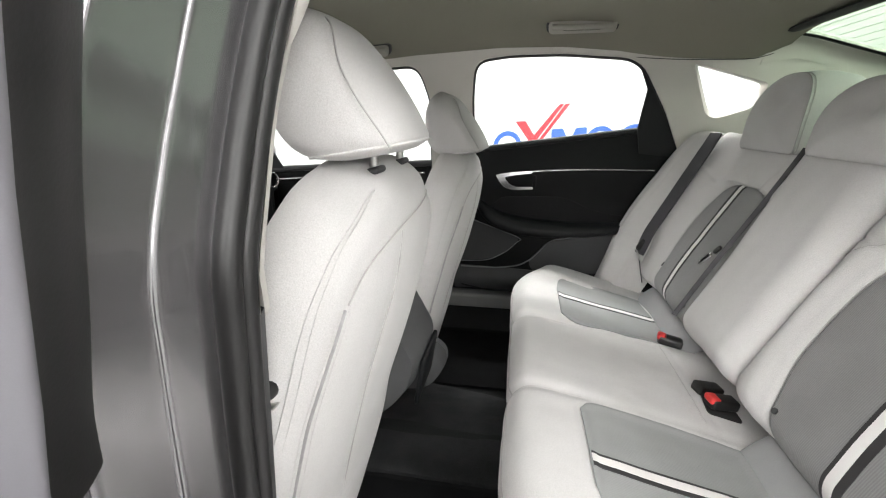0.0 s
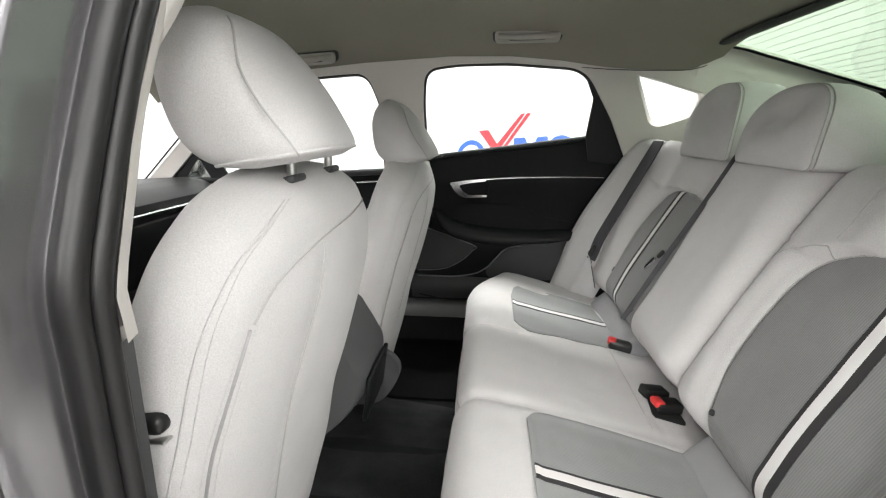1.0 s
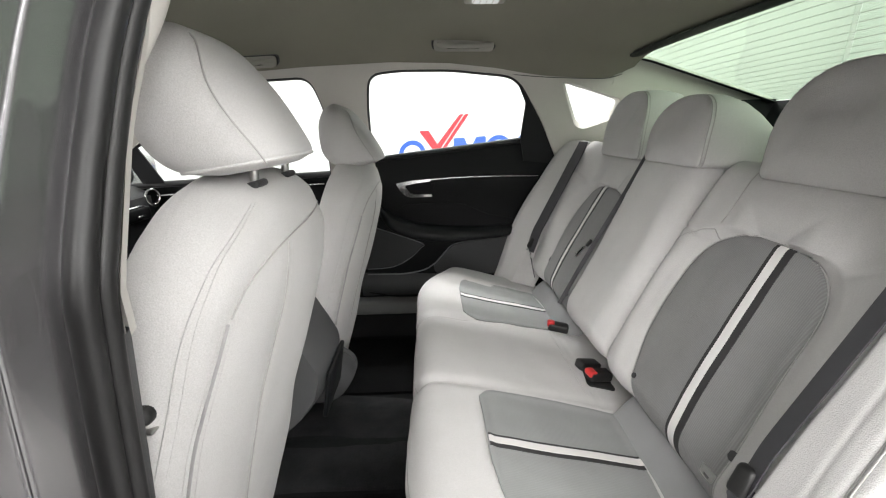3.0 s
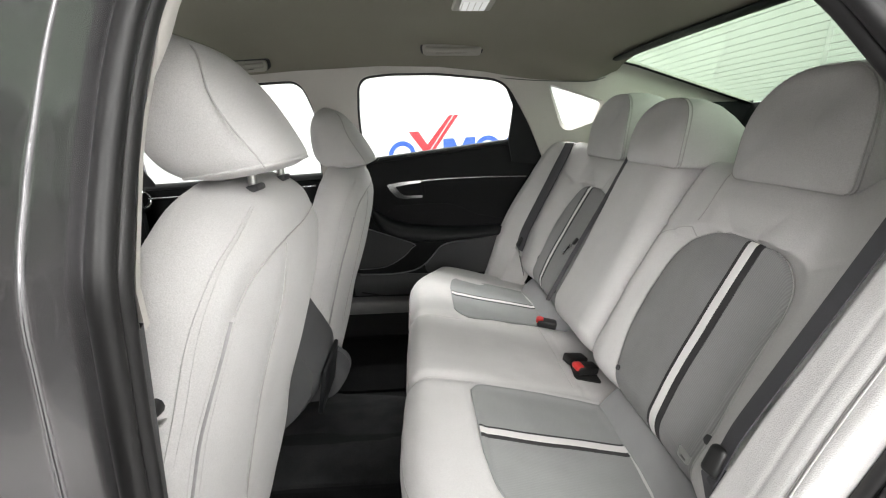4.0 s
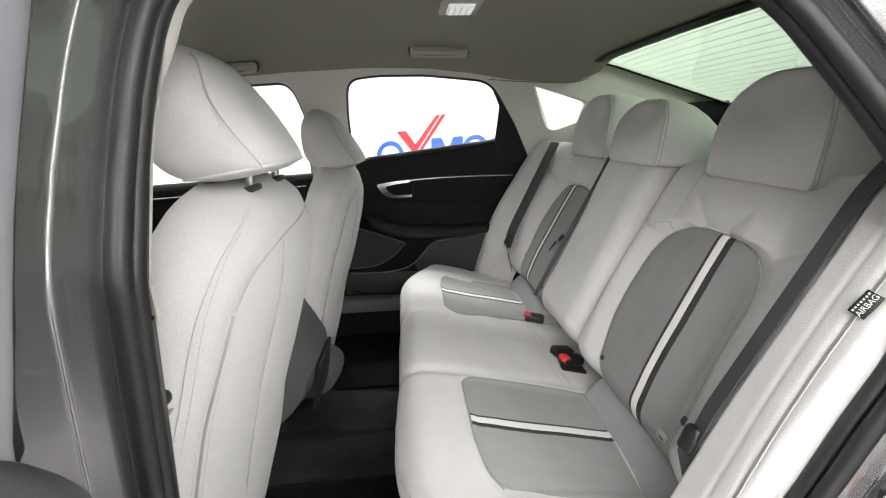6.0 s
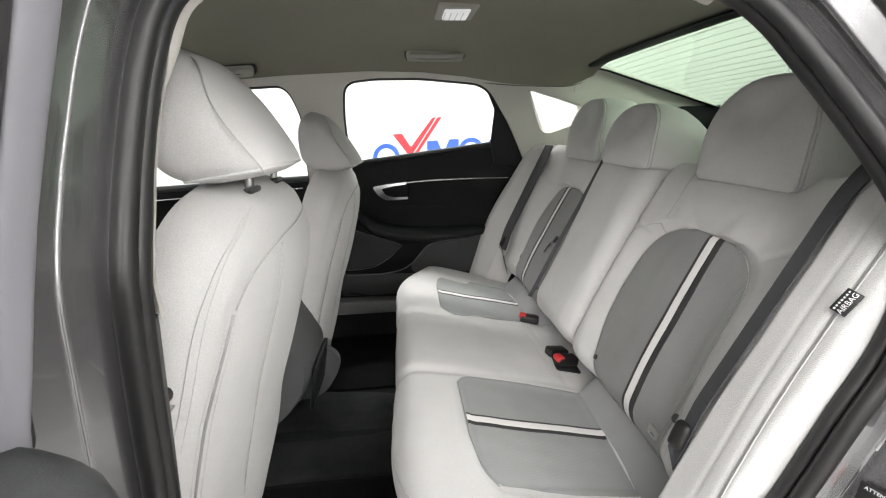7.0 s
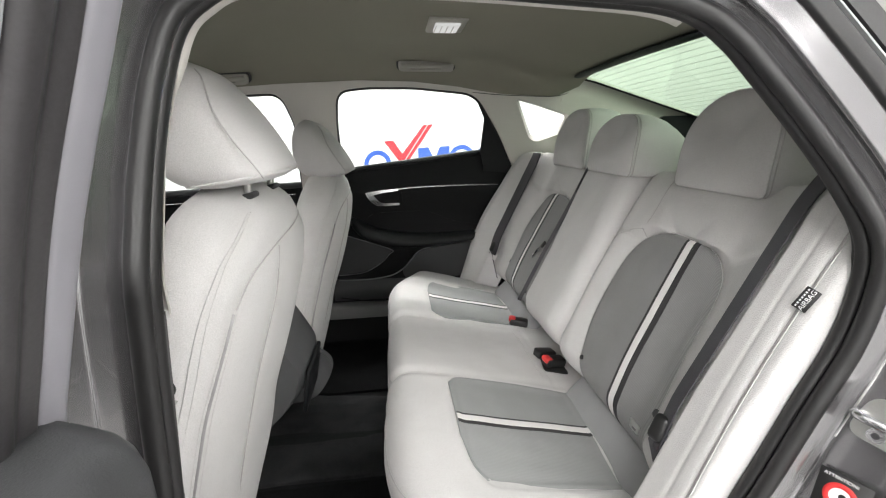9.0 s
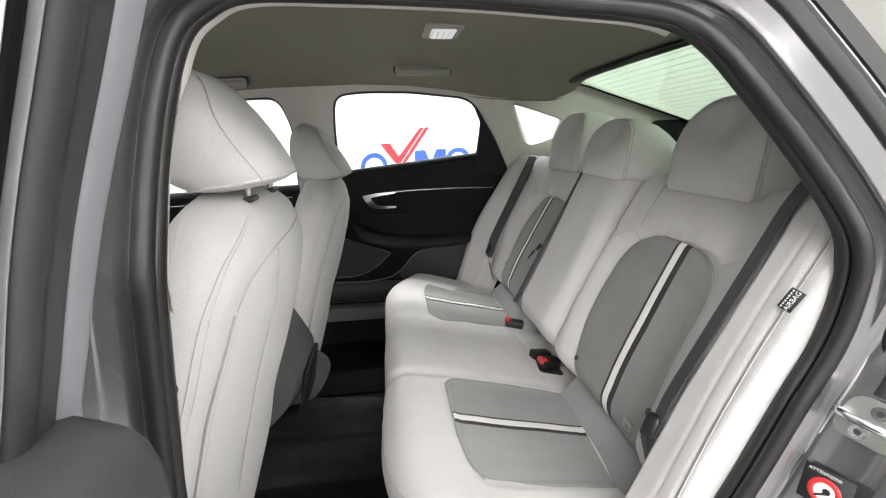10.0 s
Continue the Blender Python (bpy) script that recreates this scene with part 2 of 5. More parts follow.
def round_poly(pts, r, n=5):
    """The corners of a closed polygon rounded off."""
    P = [Vector(p).to_2d() for p in pts]
    out = []
    for i, p in enumerate(P):
        a, b = P[i - 1] - p, P[(i + 1) % len(P)] - p
        rr = r[i] if isinstance(r, (list, tuple)) else r
        ra, rb = min(rr, a.length * 0.48), min(rr, b.length * 0.48)
        p0, p1 = p + a.normalized() * ra, p + b.normalized() * rb
        for k in range(n + 1):
            t = k / n
            out.append(tuple(p0 * (1 - t) ** 2 + p * 2 * t * (1 - t) + p1 * t * t))
    return out


# ---- the bay round the car ----
def slab(name, lo, hi, material, label, cat):
    c = [(a + b) / 2 for a, b in zip(lo, hi)]
    bm = rbox([b - a for a, b in zip(lo, hi)], 0.004, 1, Matrix.Translation(c))
    return tagged(part(name, bm, material, smooth=False), label, cat, kind="structure")


slab("ground", (-7, -5, -0.1), (7, 5.6, 0.0), CONCRETE, "pale sealed concrete floor of the photo bay", "floor")
slab("wall_far", (-7, 5.0, 0.0), (7, 5.2, 4.2), WHITE_WALL, "bright white painted wall with a painted sign", "wall")
slab("wall_near", (-7, -4.7, 0.0), (7, -4.5, 4.2), WHITE_WALL, "white painted wall behind the open door", "wall")
slab("wall_front", (-6.2, -4.5, 0.0), (-6, 5.0, 4.2), WHITE_WALL, "white painted wall ahead of the car", "wall")
slab("wall_rear", (6, -4.5, 0.0), (6.2, 5.0, 4.2), WHITE_WALL, "white painted wall behind the car", "wall")
FRONT_FILL = glow("front_fill_glow", (1.0, 0.985, 0.97), 0.9)
REAR_FILL = glow("rear_fill_glow", (1.0, 1.0, 0.985), 0.6)
slab("ceiling", (-7, -4.7, 4.2), (7, 5.2, 4.3), WHITE_WALL, "white painted ceiling of the bay", "ceiling")
# Overhead glowing sheet, added as soft fill; no known fitting.
CEIL_FILL = glow("ceiling_fill_glow", (1.0, 1.0, 0.985), 0.6)
ceil_fill = thing("ceiling_fill", "large added glowing sheet over the car, unseen fill light", "light", at=(1.0, 0.4, 4.15))
part("diffuser", rbox((8.4, 8.6, 0.10), 0.01, 2), CEIL_FILL, ceil_fill)
part("frame", tube([(-4.22, -4.32, 0), (4.22, -4.32, 0), (4.22, 4.32, 0), (-4.22, 4.32, 0)], 0.03, 6, True), STEEL, ceil_fill)
# Glowing backdrop added behind the car to brighten the rear window.
rear_fill = thing("fill_panel", "added glowing backdrop behind the car that brightens the rear glass", "light", at=(5.94, 0.2, 2.1))
part("diffuser", rbox((0.12, 9.2, 4.0), 0.02, 2), REAR_FILL, rear_fill)
# Unseen glowing sheet added ahead of the car to fill the backrests.
front_fill = thing("fill_panel", "added glowing fill sheet ahead of the car, unseen", "light", at=(-5.94, 0.2, 2.1))
part("diffuser", rbox((0.12, 9.2, 4.0), 0.02, 2), FRONT_FILL, front_fill)
# Two unseen glowing panels added to throw light through the open door.
SIDE_FILL = glow("side_fill_glow", (1.0, 0.985, 0.97), 9.8)
SIDE_FILL_REAR = glow("rear_side_fill_glow", (1.0, 0.985, 0.97), 8.6)
for bx, cloth in ((-1.0, SIDE_FILL), (3.1, SIDE_FILL_REAR)):
    side_fill = thing("fill_panel", "added glowing fill panel facing the open door, unseen", "light", "side light panels", at=(bx, -4.44, 3.05))
    part("diffuser", rbox((1.9, 0.12, 2.1), 0.02, 2), cloth, side_fill)
    part("frame", tube([(-0.97, 0.0, -1.07), (0.97, 0.0, -1.07), (0.97, 0.0, 1.07), (-0.97, 0.0, 1.07)], 0.03, 6, True), STEEL, side_fill)
# Rows at y 1.75 and 2.3 are added to light the far cushion.
for lx, ly, w in ((-1.6, -2.5, 8), (0.8, -2.5, 8), (3.2, -2.5, 30), (-1.6, -3.7, 20), (0.8, -3.7, 20), (3.2, -3.7, 20), (-2.4, 4.2, 14), (0.6, 4.2, 18), (3.6, 4.2, 18), (0.3, 1.75, 75), (0.3, 2.3, 75)):
    lp = thing("strip_light", "long white ceiling strip light", "light", "strip lights", at=(lx, ly, 4.07))
    part("housing", rbox((2.2, 0.22, 0.06), 0.01), WHITE_WALL, lp)
    part("tube_cover", rbox((2.1, 0.16, 0.02), 0.005, 2, Matrix.Translation((0, 0, -0.036))), PANEL_GLOW, lp)
    area("strip_lamp", pose(lx, ly, 4.0), 2.1, 0.16, w, (1, 0.99, 0.97))

# ---- the car's shell ----
def tumble(z):
    """How far a side of the cabin leans in above the belt line."""
    return 0.107 * min(1.25, max(0.0, (z - 1.02) / 0.26))


ROOF_CROWN = curve1([(-1.1, 1.33), (-0.5, 1.408), (0.0, 1.434), (0.35, 1.428), (0.7, 1.402), (0.955, 1.369)])
RAIL_Z = curve1([(-1.1, 1.22), (-0.5, 1.318), (-0.2, 1.338), (0.1, 1.350), (0.3, 1.345), (0.6, 1.312), (0.80, 1.303), (0.88, 1.305), (0.955, 1.330)])
car = thing("sedan_car", "grey metallic four-door sedan with its rear door open", "car", at=(0, 0, 0))


def headliner_at(u, v):
    x = -1.0 + 1.955 * v
    q = 2 * u - 1
    zr, zc = RAIL_Z(x), ROOF_CROWN(x)
    e = 0.10 * q * q + 0.90 * abs(q) ** 7
    return Vector((x, 0.582 * q, zc + (zr - 0.010 - zc) * e))


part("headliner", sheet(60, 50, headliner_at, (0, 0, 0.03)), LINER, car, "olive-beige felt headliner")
part("rail_seam", tube([headliner_at(0.999, 0.03 + 0.96 * k / 60) - Vector((0, 0.004, 0.001)) for k in range(61)], 0.0014, 6), GREY_PLASTIC, car)
part("roof_skin", sheet(24, 20, lambda u, v: headliner_at(u, v) + Vector((0, 0, 0.055)), (0, 0, 0.02)), PAINT, car)

# far side: pillars, window frames
def wall_y(z):
    return 0.665 - tumble(z) * 0.75


def on_far(x, z, off=0.0):
    return (x, wall_y(z) + off, z)


def on_near(x, z, off=0.0):
    return (x, -wall_y(z) - off, z)


QW = round_poly([(0.722, 1.288), (0.940, 1.222), (0.915, 1.172), (0.815, 1.140), (0.792, 1.150)], [0.02, 0.02, 0.02, 0.02, 0.015])
QW_BIG = [(a - 0.020 * smooth01((0.83 - a) / 0.08), b - 0.022 * smooth01((1.22 - b) / 0.06)) for a, b in QW]
WIN = round_poly([(-0.004, 1.0), (-0.002, 1.20), (0.010, 1.318), (0.13, 1.330), (0.30, 1.329), (0.545, 1.306), (0.655, 1.145), (0.735, 0.99)], [0.01, 0.02, 0.05, 0.03, 0.03, 0.06, 0.03, 0.01])
FWIN = round_poly([(-1.085, 0.930), (-0.96, 1.040), (-0.80, 1.135), (-0.52, 1.268), (-0.40, 1.302), (-0.19, 1.312), (-0.155, 1.20), (-0.165, 0.930)], [0.01, 0.02, 0.05, 0.05, 0.05, 0.05, 0.03, 0.01])
TOP = [(-1.20, 0.915), (-1.071, 1.026), (-0.937, 1.123), (-0.70, 1.245), (-0.45, 1.322), (-0.2, 1.340), (0.1, 1.352), (0.3, 1.347), (0.6, 1.316), (0.75, 1.310), (0.90, 1.330),
       (0.98, 1.345), (1.10, 1.313), (1.30, 1.253), (1.45, 1.218), (1.45, 1.02), (1.0, 0.985)]


def side_outline(win, fwin):
    return TOP + [(win[-1][0], 0.97)] + win[::-1] + [(win[0][0], 0.97), (fwin[-1][0], 0.915)] + fwin[::-1] + [(fwin[0][0], 0.915)]


WIN_NEAR = round_poly([(-0.035, 0.99), (-0.03, 1.20), (-0.02, 1.325), (0.13, 1.332), (0.30, 1.331), (0.578, 1.312), (0.690, 1.152), (0.790, 1.02), (0.790, 0.985)], [0.01, 0.02, 0.05, 0.03, 0.03, 0.06, 0.03, 0.01, 0.01])
part("side_frame", plate(side_outline(WIN, FWIN), [QW_BIG], lambda a, b: on_far(a, b), (0, 0.03, 0)), PILLAR, car, "beige pillar and window trim")
part("side_frame", plate(side_outline(WIN_NEAR, FWIN), [QW], lambda a, b: on_near(a, b), (0, -0.02, 0)), PILLAR, car)


WIN_GLASS = [q if q[1] > 1.012 + 0.112 * q[0] else (q[0], 1.012 + 0.112 * q[0]) for q in WIN]
FWIN_GLASS = [q if q[1] > 0.94 else (q[0], 0.94) for q in FWIN]
for loop in (WIN_GLASS, FWIN_GLASS):
    part("window_seal", tube([on_far(a, b, 0.018) for a, b in loop[3:-4]], 0.008, 8), RUBBER, car)
bm = bmesh.new()
loft(bm, [[on_far(a, b, -0.001) for a, b in QW_BIG], [on_far(a, b, 0.004) for a, b in QW_BIG], [on_far(a, b, 0.030) for a, b in QW], [on_far(a, b, 0.045) for a, b in QW]], cap=False)
part("window_reveal", bm, PILLAR, car, "pale reveal of the quarter window")


def pane(loop, place, material, label=""):
    p = part("window_glass", plate(loop, [], place, (0, 0.003, 0)), material, car, label)
    p.visible_shadow = False
    return p


pane(WIN_GLASS, lambda a, b: on_far(a, b, 0.022), CLEAR)
pane(FWIN_GLASS, lambda a, b: on_far(a, b, 0.022), CLEAR)
pane(QW, lambda a, b: on_far(a, b, 0.036), CLEAR)
# black corner sail of the far window
part("window_sail", plate([(0.585, 1.215), (0.545, 1.292), (0.662, 1.135), (0.74, 0.985), (0.60, 1.0), (0.578, 1.09)], [], lambda a, b: on_far(a, b, 0.012), (0, 0.005, 0)), SOFT_BLACK, car, "black corner cover of the window")

part("window_sail", plate([(-1.075, 0.932), (-0.962, 1.036), (-0.885, 1.078), (-0.820, 0.940), (-0.905, 0.938), (-0.940, 1.012), (-0.955, 1.012), (-1.020, 0.934)], [], lambda a, b: on_far(a, b, 0.010), (0, 0.006, 0)), SOFT_BLACK, car, "black mirror corner of the front window")
part("windscreen_edge", tube([on_far(a, b + 0.006, -0.012) for a, b in TOP[:5]], 0.003, 6), FRIT, car)

# rear glass, its border, heater lines and shelf
def rear_at(u, v):
    y = 0.535 - 1.07 * u
    x = 0.905 + 0.58 * v + 0.012 * (1 - (2 * u - 1) ** 2)
    z = 1.372 - 0.165 * v + 0.012 * (1 - (2 * u - 1) ** 2) - 0.012 * max(0, 1 - 8 * v)
    return Vector((x, y * (1 + 0.06 * v), z))


rg = part("rear_glass", sheet(20, 12, rear_at, (0, 0, 0.004)), GREEN, car, "green-tinted rear window with heater lines")
for k in range(15):
    v = 0.10 + 0.058 * k
    part("heater_line", tube([rear_at(0.04 + 0.92 * i / 14, v) + Vector((0, 0, -0.002)) for i in range(15)], 0.0007, 5), DEFROST, rg)
part("glass_border", tube([rear_at(0.01 + 0.98 * i / 24, 0.015) - Vector((0, 0, 0.006)) for i in range(25)], 0.024, 8, flat=0.25), FRIT, rg)
for u in (0.004, 0.996):
    part("glass_border", tube([rear_at(u, i / 12) - Vector((0, 0, 0.004)) for i in range(13)], 0.009, 8, flat=0.4), FRIT, rg)


CP_TOP = curve1([(0.85, 1.320), (0.90, 1.330), (0.98, 1.345), (1.10, 1.313), (1.30, 1.253), (1.45, 1.218)])


def cpillar_at(u, v):
    x = 0.89 + 0.56 * v
    top = rear_at(0.0, v) + Vector((0, 0.0, 0.0))
    zl = CP_TOP(x) - 0.055
    low = Vector((x, wall_y(zl) - 0.003, zl))
    return top * u + low * (1 - u) + Vector((0, 0.008 * math.sin(math.pi * u), 0.008 * math.sin(math.pi * u)))


part("rear_pillar_trim", sheet(10, 12, cpillar_at, (0, 0.01, 0.012)), PILLAR, car, "pale rear pillar trim beside the rear glass")
part("rear_pillar_trim", sheet(10, 12, lambda u, v: Vector((cpillar_at(u, v).x, -cpillar_at(u, v).y, cpillar_at(u, v).z)), (0, -0.01, 0.012)), PILLAR, car)
part("parcel_shelf", sheet(10, 6, lambda u, v: Vector((0.93 + 0.62 * v, 0.64 - 1.28 * u, 1.06 + 0.03 * v)), (0, 0, -0.03)), SOFT_BLACK, car, "black parcel shelf")
part("rear_shelf_end", sheet(10, 4, lambda u, v: Vector((1.47 + 0.03 * v, 0.62 - 1.24 * u, 1.05 + 0.158 * v)), (0.02, 0, 0)), SOFT_BLACK, car)
for m in (1, -1):
    part("shelf_side", plate([(1.30, 1.03), (1.31, 1.19), (1.335, 1.212), (1.50, 1.216), (1.50, 1.03)], [], lambda a, b: (a, m * (wall_y(b) - 0.034), b), (0, 0.02 * m, 0)), SOFT_BLACK, car)
part("rear_bulkhead", sheet(8, 6, lambda u, v: Vector((0.99 + 0.02 * v, 0.66 - 1.32 * u, 0.40 + 0.68 * v)), (0.03, 0, 0)), SOFT_BLACK, car)
# floor, tunnel, far sill
part("floor_carpet", sheet(24, 20, lambda u, v: Vector((-1.2 + 2.0 * v, 0.68 - 1.36 * u, 0.235 + 0.045 * bump1((u - 0.5) * 1.36, 0.10) + 0.004 * noise.noise((u * 9, v * 9, 0)))), (0, 0, -0.05)), MAT_CARPET, car, "charcoal carpeted floor")
part("front_bulkhead", sheet(4, 4, lambda u, v: Vector((-1.25 - 0.05 * v, 0.68 - 1.36 * u, 0.2 + 0.75 * v)), (-0.03, 0, 0)), SOFT_BLACK, car)
part("sill_trim", rbox((1.9, 0.08, 0.060), 0.012, 3, Matrix.Translation((0.0, 0.685, 0.388))), SILL_GREY, car, "grey plastic door sill trim")
part("sill_trim", rbox((0.9, 0.06, 0.10), 0.02, 3, Matrix.Translation((0.22, -0.665, 0.36))), SILL_GREY, car)
part("side_wall", sheet(4, 8, lambda u, v: Vector((-1.2 + 2.7 * u, 0.735, 0.2 + 0.71 * v)), (0, 0.02, 0)), SOFT_BLACK, car)
part("side_wall", sheet(4, 8, lambda u, v: Vector((0.78 + 0.7 * u, -0.705, 0.2 + 0.85 * v)), (0, -0.02, 0)), SOFT_BLACK, car)
part("side_wall", sheet(4, 8, lambda u, v: Vector((-1.2 + 1.12 * u, -0.715, 0.2 + 0.82 * v)), (0, -0.02, 0)), SOFT_BLACK, car)

# near opening: rubber seal, painted jamb
LOOP = [(-0.047, -0.69, 0.60), (-0.043, -0.69, 0.75), (-0.034, -0.69, 0.87), (-0.023, -0.69, 0.98), (-0.018, -0.688, 1.03), (-0.018, -0.668, 1.08), (-0.017, -0.646, 1.13),
        (-0.010, -0.618, 1.20), (0.004, -0.596, 1.257), (0.026, -0.584, 1.285), (0.065, -0.578, 1.303), (0.16, -0.575, 1.306), (0.30, -0.575, 1.304), (0.43, -0.578, 1.297),
        (0.522, -0.582, 1.290), (0.572, -0.588, 1.276), (0.606, -0.602, 1.248), (0.638, -0.62, 1.206), (0.684, -0.645, 1.142), (0.724, -0.67, 1.077), (0.745, -0.69, 1.022),
        (0.750, -0.692, 0.96), (0.738, -0.692, 0.89), (0.708, -0.692, 0.815), (0.665, -0.692, 0.70)]
LOOP2 = [(0.62, -0.692, 0.60), (0.55, -0.692, 0.48), (0.46, -0.69, 0.42), (0.30, -0.69, 0.40), (0.10, -0.69, 0.40), (-0.01, -0.69, 0.43), (-0.043, -0.69, 0.50)]
PATHLOOP = spline(LOOP + LOOP2, 6, True)


def sweep_frames(P):
    n = len(P)
    out = []
    for i, p in enumerate(P):
        t = (P[(i + 1) % n] - P[i - 1]).normalized()
        side = Vector((0, -1, 0)) - t * t.dot(Vector((0, -1, 0)))
        side.normalize()
        away = t.cross(side)
        if away.dot(p - Vector((0.33, p.y, 0.9))) < 0:
            away = -away
        out.append((p, away, side))
    return out


FR = sweep_frames(PATHLOOP)


def sweep(section, frames=None, closed=True, ends=True):
    """Draw a section of (away from the opening, outward from the cabin) along the opening."""
    fr = frames or FR
    bm = bmesh.new()
    rings = [[bm.verts.new(p + a * q[0] + s * q[1]) for q in section] for p, a, s in fr]
    m = len(rings)
    for i in range(m if closed else m - 1):
        A, B = rings[i], rings[(i + 1) % m]
        for k in range(len(section) - 1):
            bm.faces.new((A[k], A[k + 1], B[k + 1], B[k]))
    return bm


def blob(cx, cy, rx, ry, n=14):
    return [(cx + rx * math.cos(2 * math.pi * k / n), cy + ry * math.sin(2 * math.pi * k / n)) for k in range(n)] + [(cx + rx, cy)]


part("door_opening_seal", sweep(blob(0.0042, 0.0088, 0.0105, 0.0095, 24)), RUBBER, car, "black rubber door opening seal")
part("door_opening_seal", sweep(blob(0.003, -0.009, 0.0095, 0.009, 20)), RUBBER, car)
part("seal_web", sweep(blob(0.008, 0.000, 0.006, 0.007)), RUBBER, car)
JAMB = [(0.009, 0.010), (0.0125, 0.0145), (0.0135, 0.0165), (0.0143, 0.020), (0.0160, 0.030), (0.0180, 0.040), (0.0200, 0.0485), (0.0212, 0.0515), (0.0232, 0.0555), (0.0270, 0.080), (0.031, 0.105), (0.041, 0.113), (0.30, 0.135)]
ARCJ = [(0.010, 0.012), (0.014, 0.017), (0.017, 0.021), (0.019, 0.026), (0.0185, 0.0315), (0.021, 0.035), (0.026, 0.037), (0.032, 0.040), (0.038, 0.043), (0.041, 0.044), (0.056, 0.046), (0.090, 0.052), (0.30, 0.085)]


LOWJ = [(0.010, 0.012), (0.014, 0.0135), (0.018, 0.015), (0.022, 0.0165), (0.026, 0.018), (0.030, 0.0195), (0.033, 0.0208), (0.035, 0.0225), (0.037, 0.027), (0.043, 0.045), (0.054, 0.075), (0.075, 0.115), (0.30, 0.15)]


def arc_weight(p):
    """1 along the roof and the upper rear edge, 0 at the centre pillar and low down."""
    return smooth01((p.x - 0.02) / 0.28) * smooth01((p.z - 0.87) / 0.17)


bm = bmesh.new()
rings = []
for p, a, sd in FR:
    w = arc_weight(p)
    k = smooth01((p.x - 0.30) / 0.2)
    sec = [(*[(q[i] * (1 - k) + l[i] * k) * (1 - w) + r[i] * w for i in (0, 1)], 0) for q, r, l in zip(JAMB, ARCJ, LOWJ)]
    rings.append([p + a * v.x + sd * v.y for v in spline(sec, 4)])
rings.append(rings[0])
loft(bm, rings, closed=False)
bmesh.ops.remove_doubles(bm, verts=bm.verts, dist=1e-5)
part("door_jamb", bm, PAINT, car, "grey painted door opening frame")

RIM = [f for f in FR if f[0].x > 0.30 and f[0].z < 1.09]
RIM.sort(key=lambda f: math.atan2(f[0].z - 0.9, f[0].x - 0.30), reverse=True)
part("aperture_trim", sweep([(0.002, -0.012), (0.002, -0.020), (0.006, -0.026), (0.016, -0.032), (0.060, -0.050)], RIM, False), SOFT_BLACK, car, "black trim between seat bolster and seal")
# pillar trim beside the seal: beige above, charcoal below
def btrim_at(u, v, z0, z1, x_in):
    z = z0 + (z1 - z0) * v
    y = -0.676 + tumble(z)
    x = -0.013 - 0.03 * max(0, (0.98 - z) / 0.3) + 0.012 * smooth01((z - 1.12) / 0.12)
    return Vector((x - 0.012 * u - 0.17 * max(0, u - 0.5), y + 0.03 * u + 0.02 * max(0, u - 0.5), z))


part("pillar_trim", sheet(8, 20, lambda u, v: btrim_at(u, v, 0.982, 1.33, 0)), PILLAR, car, "beige centre pillar trim")
part("pillar_trim", sheet(8, 20, lambda u, v: btrim_at(u, v, 0.40, 0.9815, 0) + Vector((-0.006, 0.001, 0))), GREY_PLASTIC, car, "charcoal lower pillar trim")

LIPF = [f for f in FR if f[0].z > 0.988 and f[0].x < 0.57]
LIPF.sort(key=lambda f: math.atan2(f[0].z - 0.9, f[0].x - 0.33), reverse=True)
rings = []
for p, a, sd in LIPF:
    w = smooth01((p.z - 1.14) / 0.12)
    rings.append([p + a * (q[0] * w + 0.003 * (1 - w)) + sd * (-0.014 + (q[1] + 0.014) * (0.12 + 0.88 * w)) for q in ((0.003, -0.014), (0.0005, -0.018), (-0.002, -0.025), (-0.003, -0.034), (0.003, -0.048))])
bm = bmesh.new()
loft(bm, rings, closed=False)
part("roof_rail_trim", bm, PILLAR, car, "beige trim lip along the roof rail")

# ---- rear bench ----
bench = thing("rear_bench_seat", "light grey cloth rear bench with ribbed grey striped inserts", "seat", at=(0, 0, 0))
BN = Vector((-1, 0, 0.475)).normalized()


def back_plane(y, z, h):
    return Vector((0.661 + 0.475 * (z - 0.605), y, z)) + BN * h


ARCH_IN = curve1([(0.50, -0.245), (0.56, -0.225), (0.61, -0.205), (0.70, -0.176), (0.80, -0.172), (0.86, -0.178), (0.90, -0.200), (0.925, -0.245), (0.934, -0.285)])
ARCH_OUT = curve1([(0.50, -0.475), (0.60, -0.483), (0.75, -0.478), (0.84, -0.468), (0.885, -0.452), (0.915, -0.425), (0.93, -0.390), (0.934, -0.34)])


def arch_dist(y, z):
    """Signed distance to the insert's outline, inside positive."""
    d = min(-y + ARCH_IN(z), y - ARCH_OUT(z))
    return min(d, 0.936 - z) if z > 0.80 else d


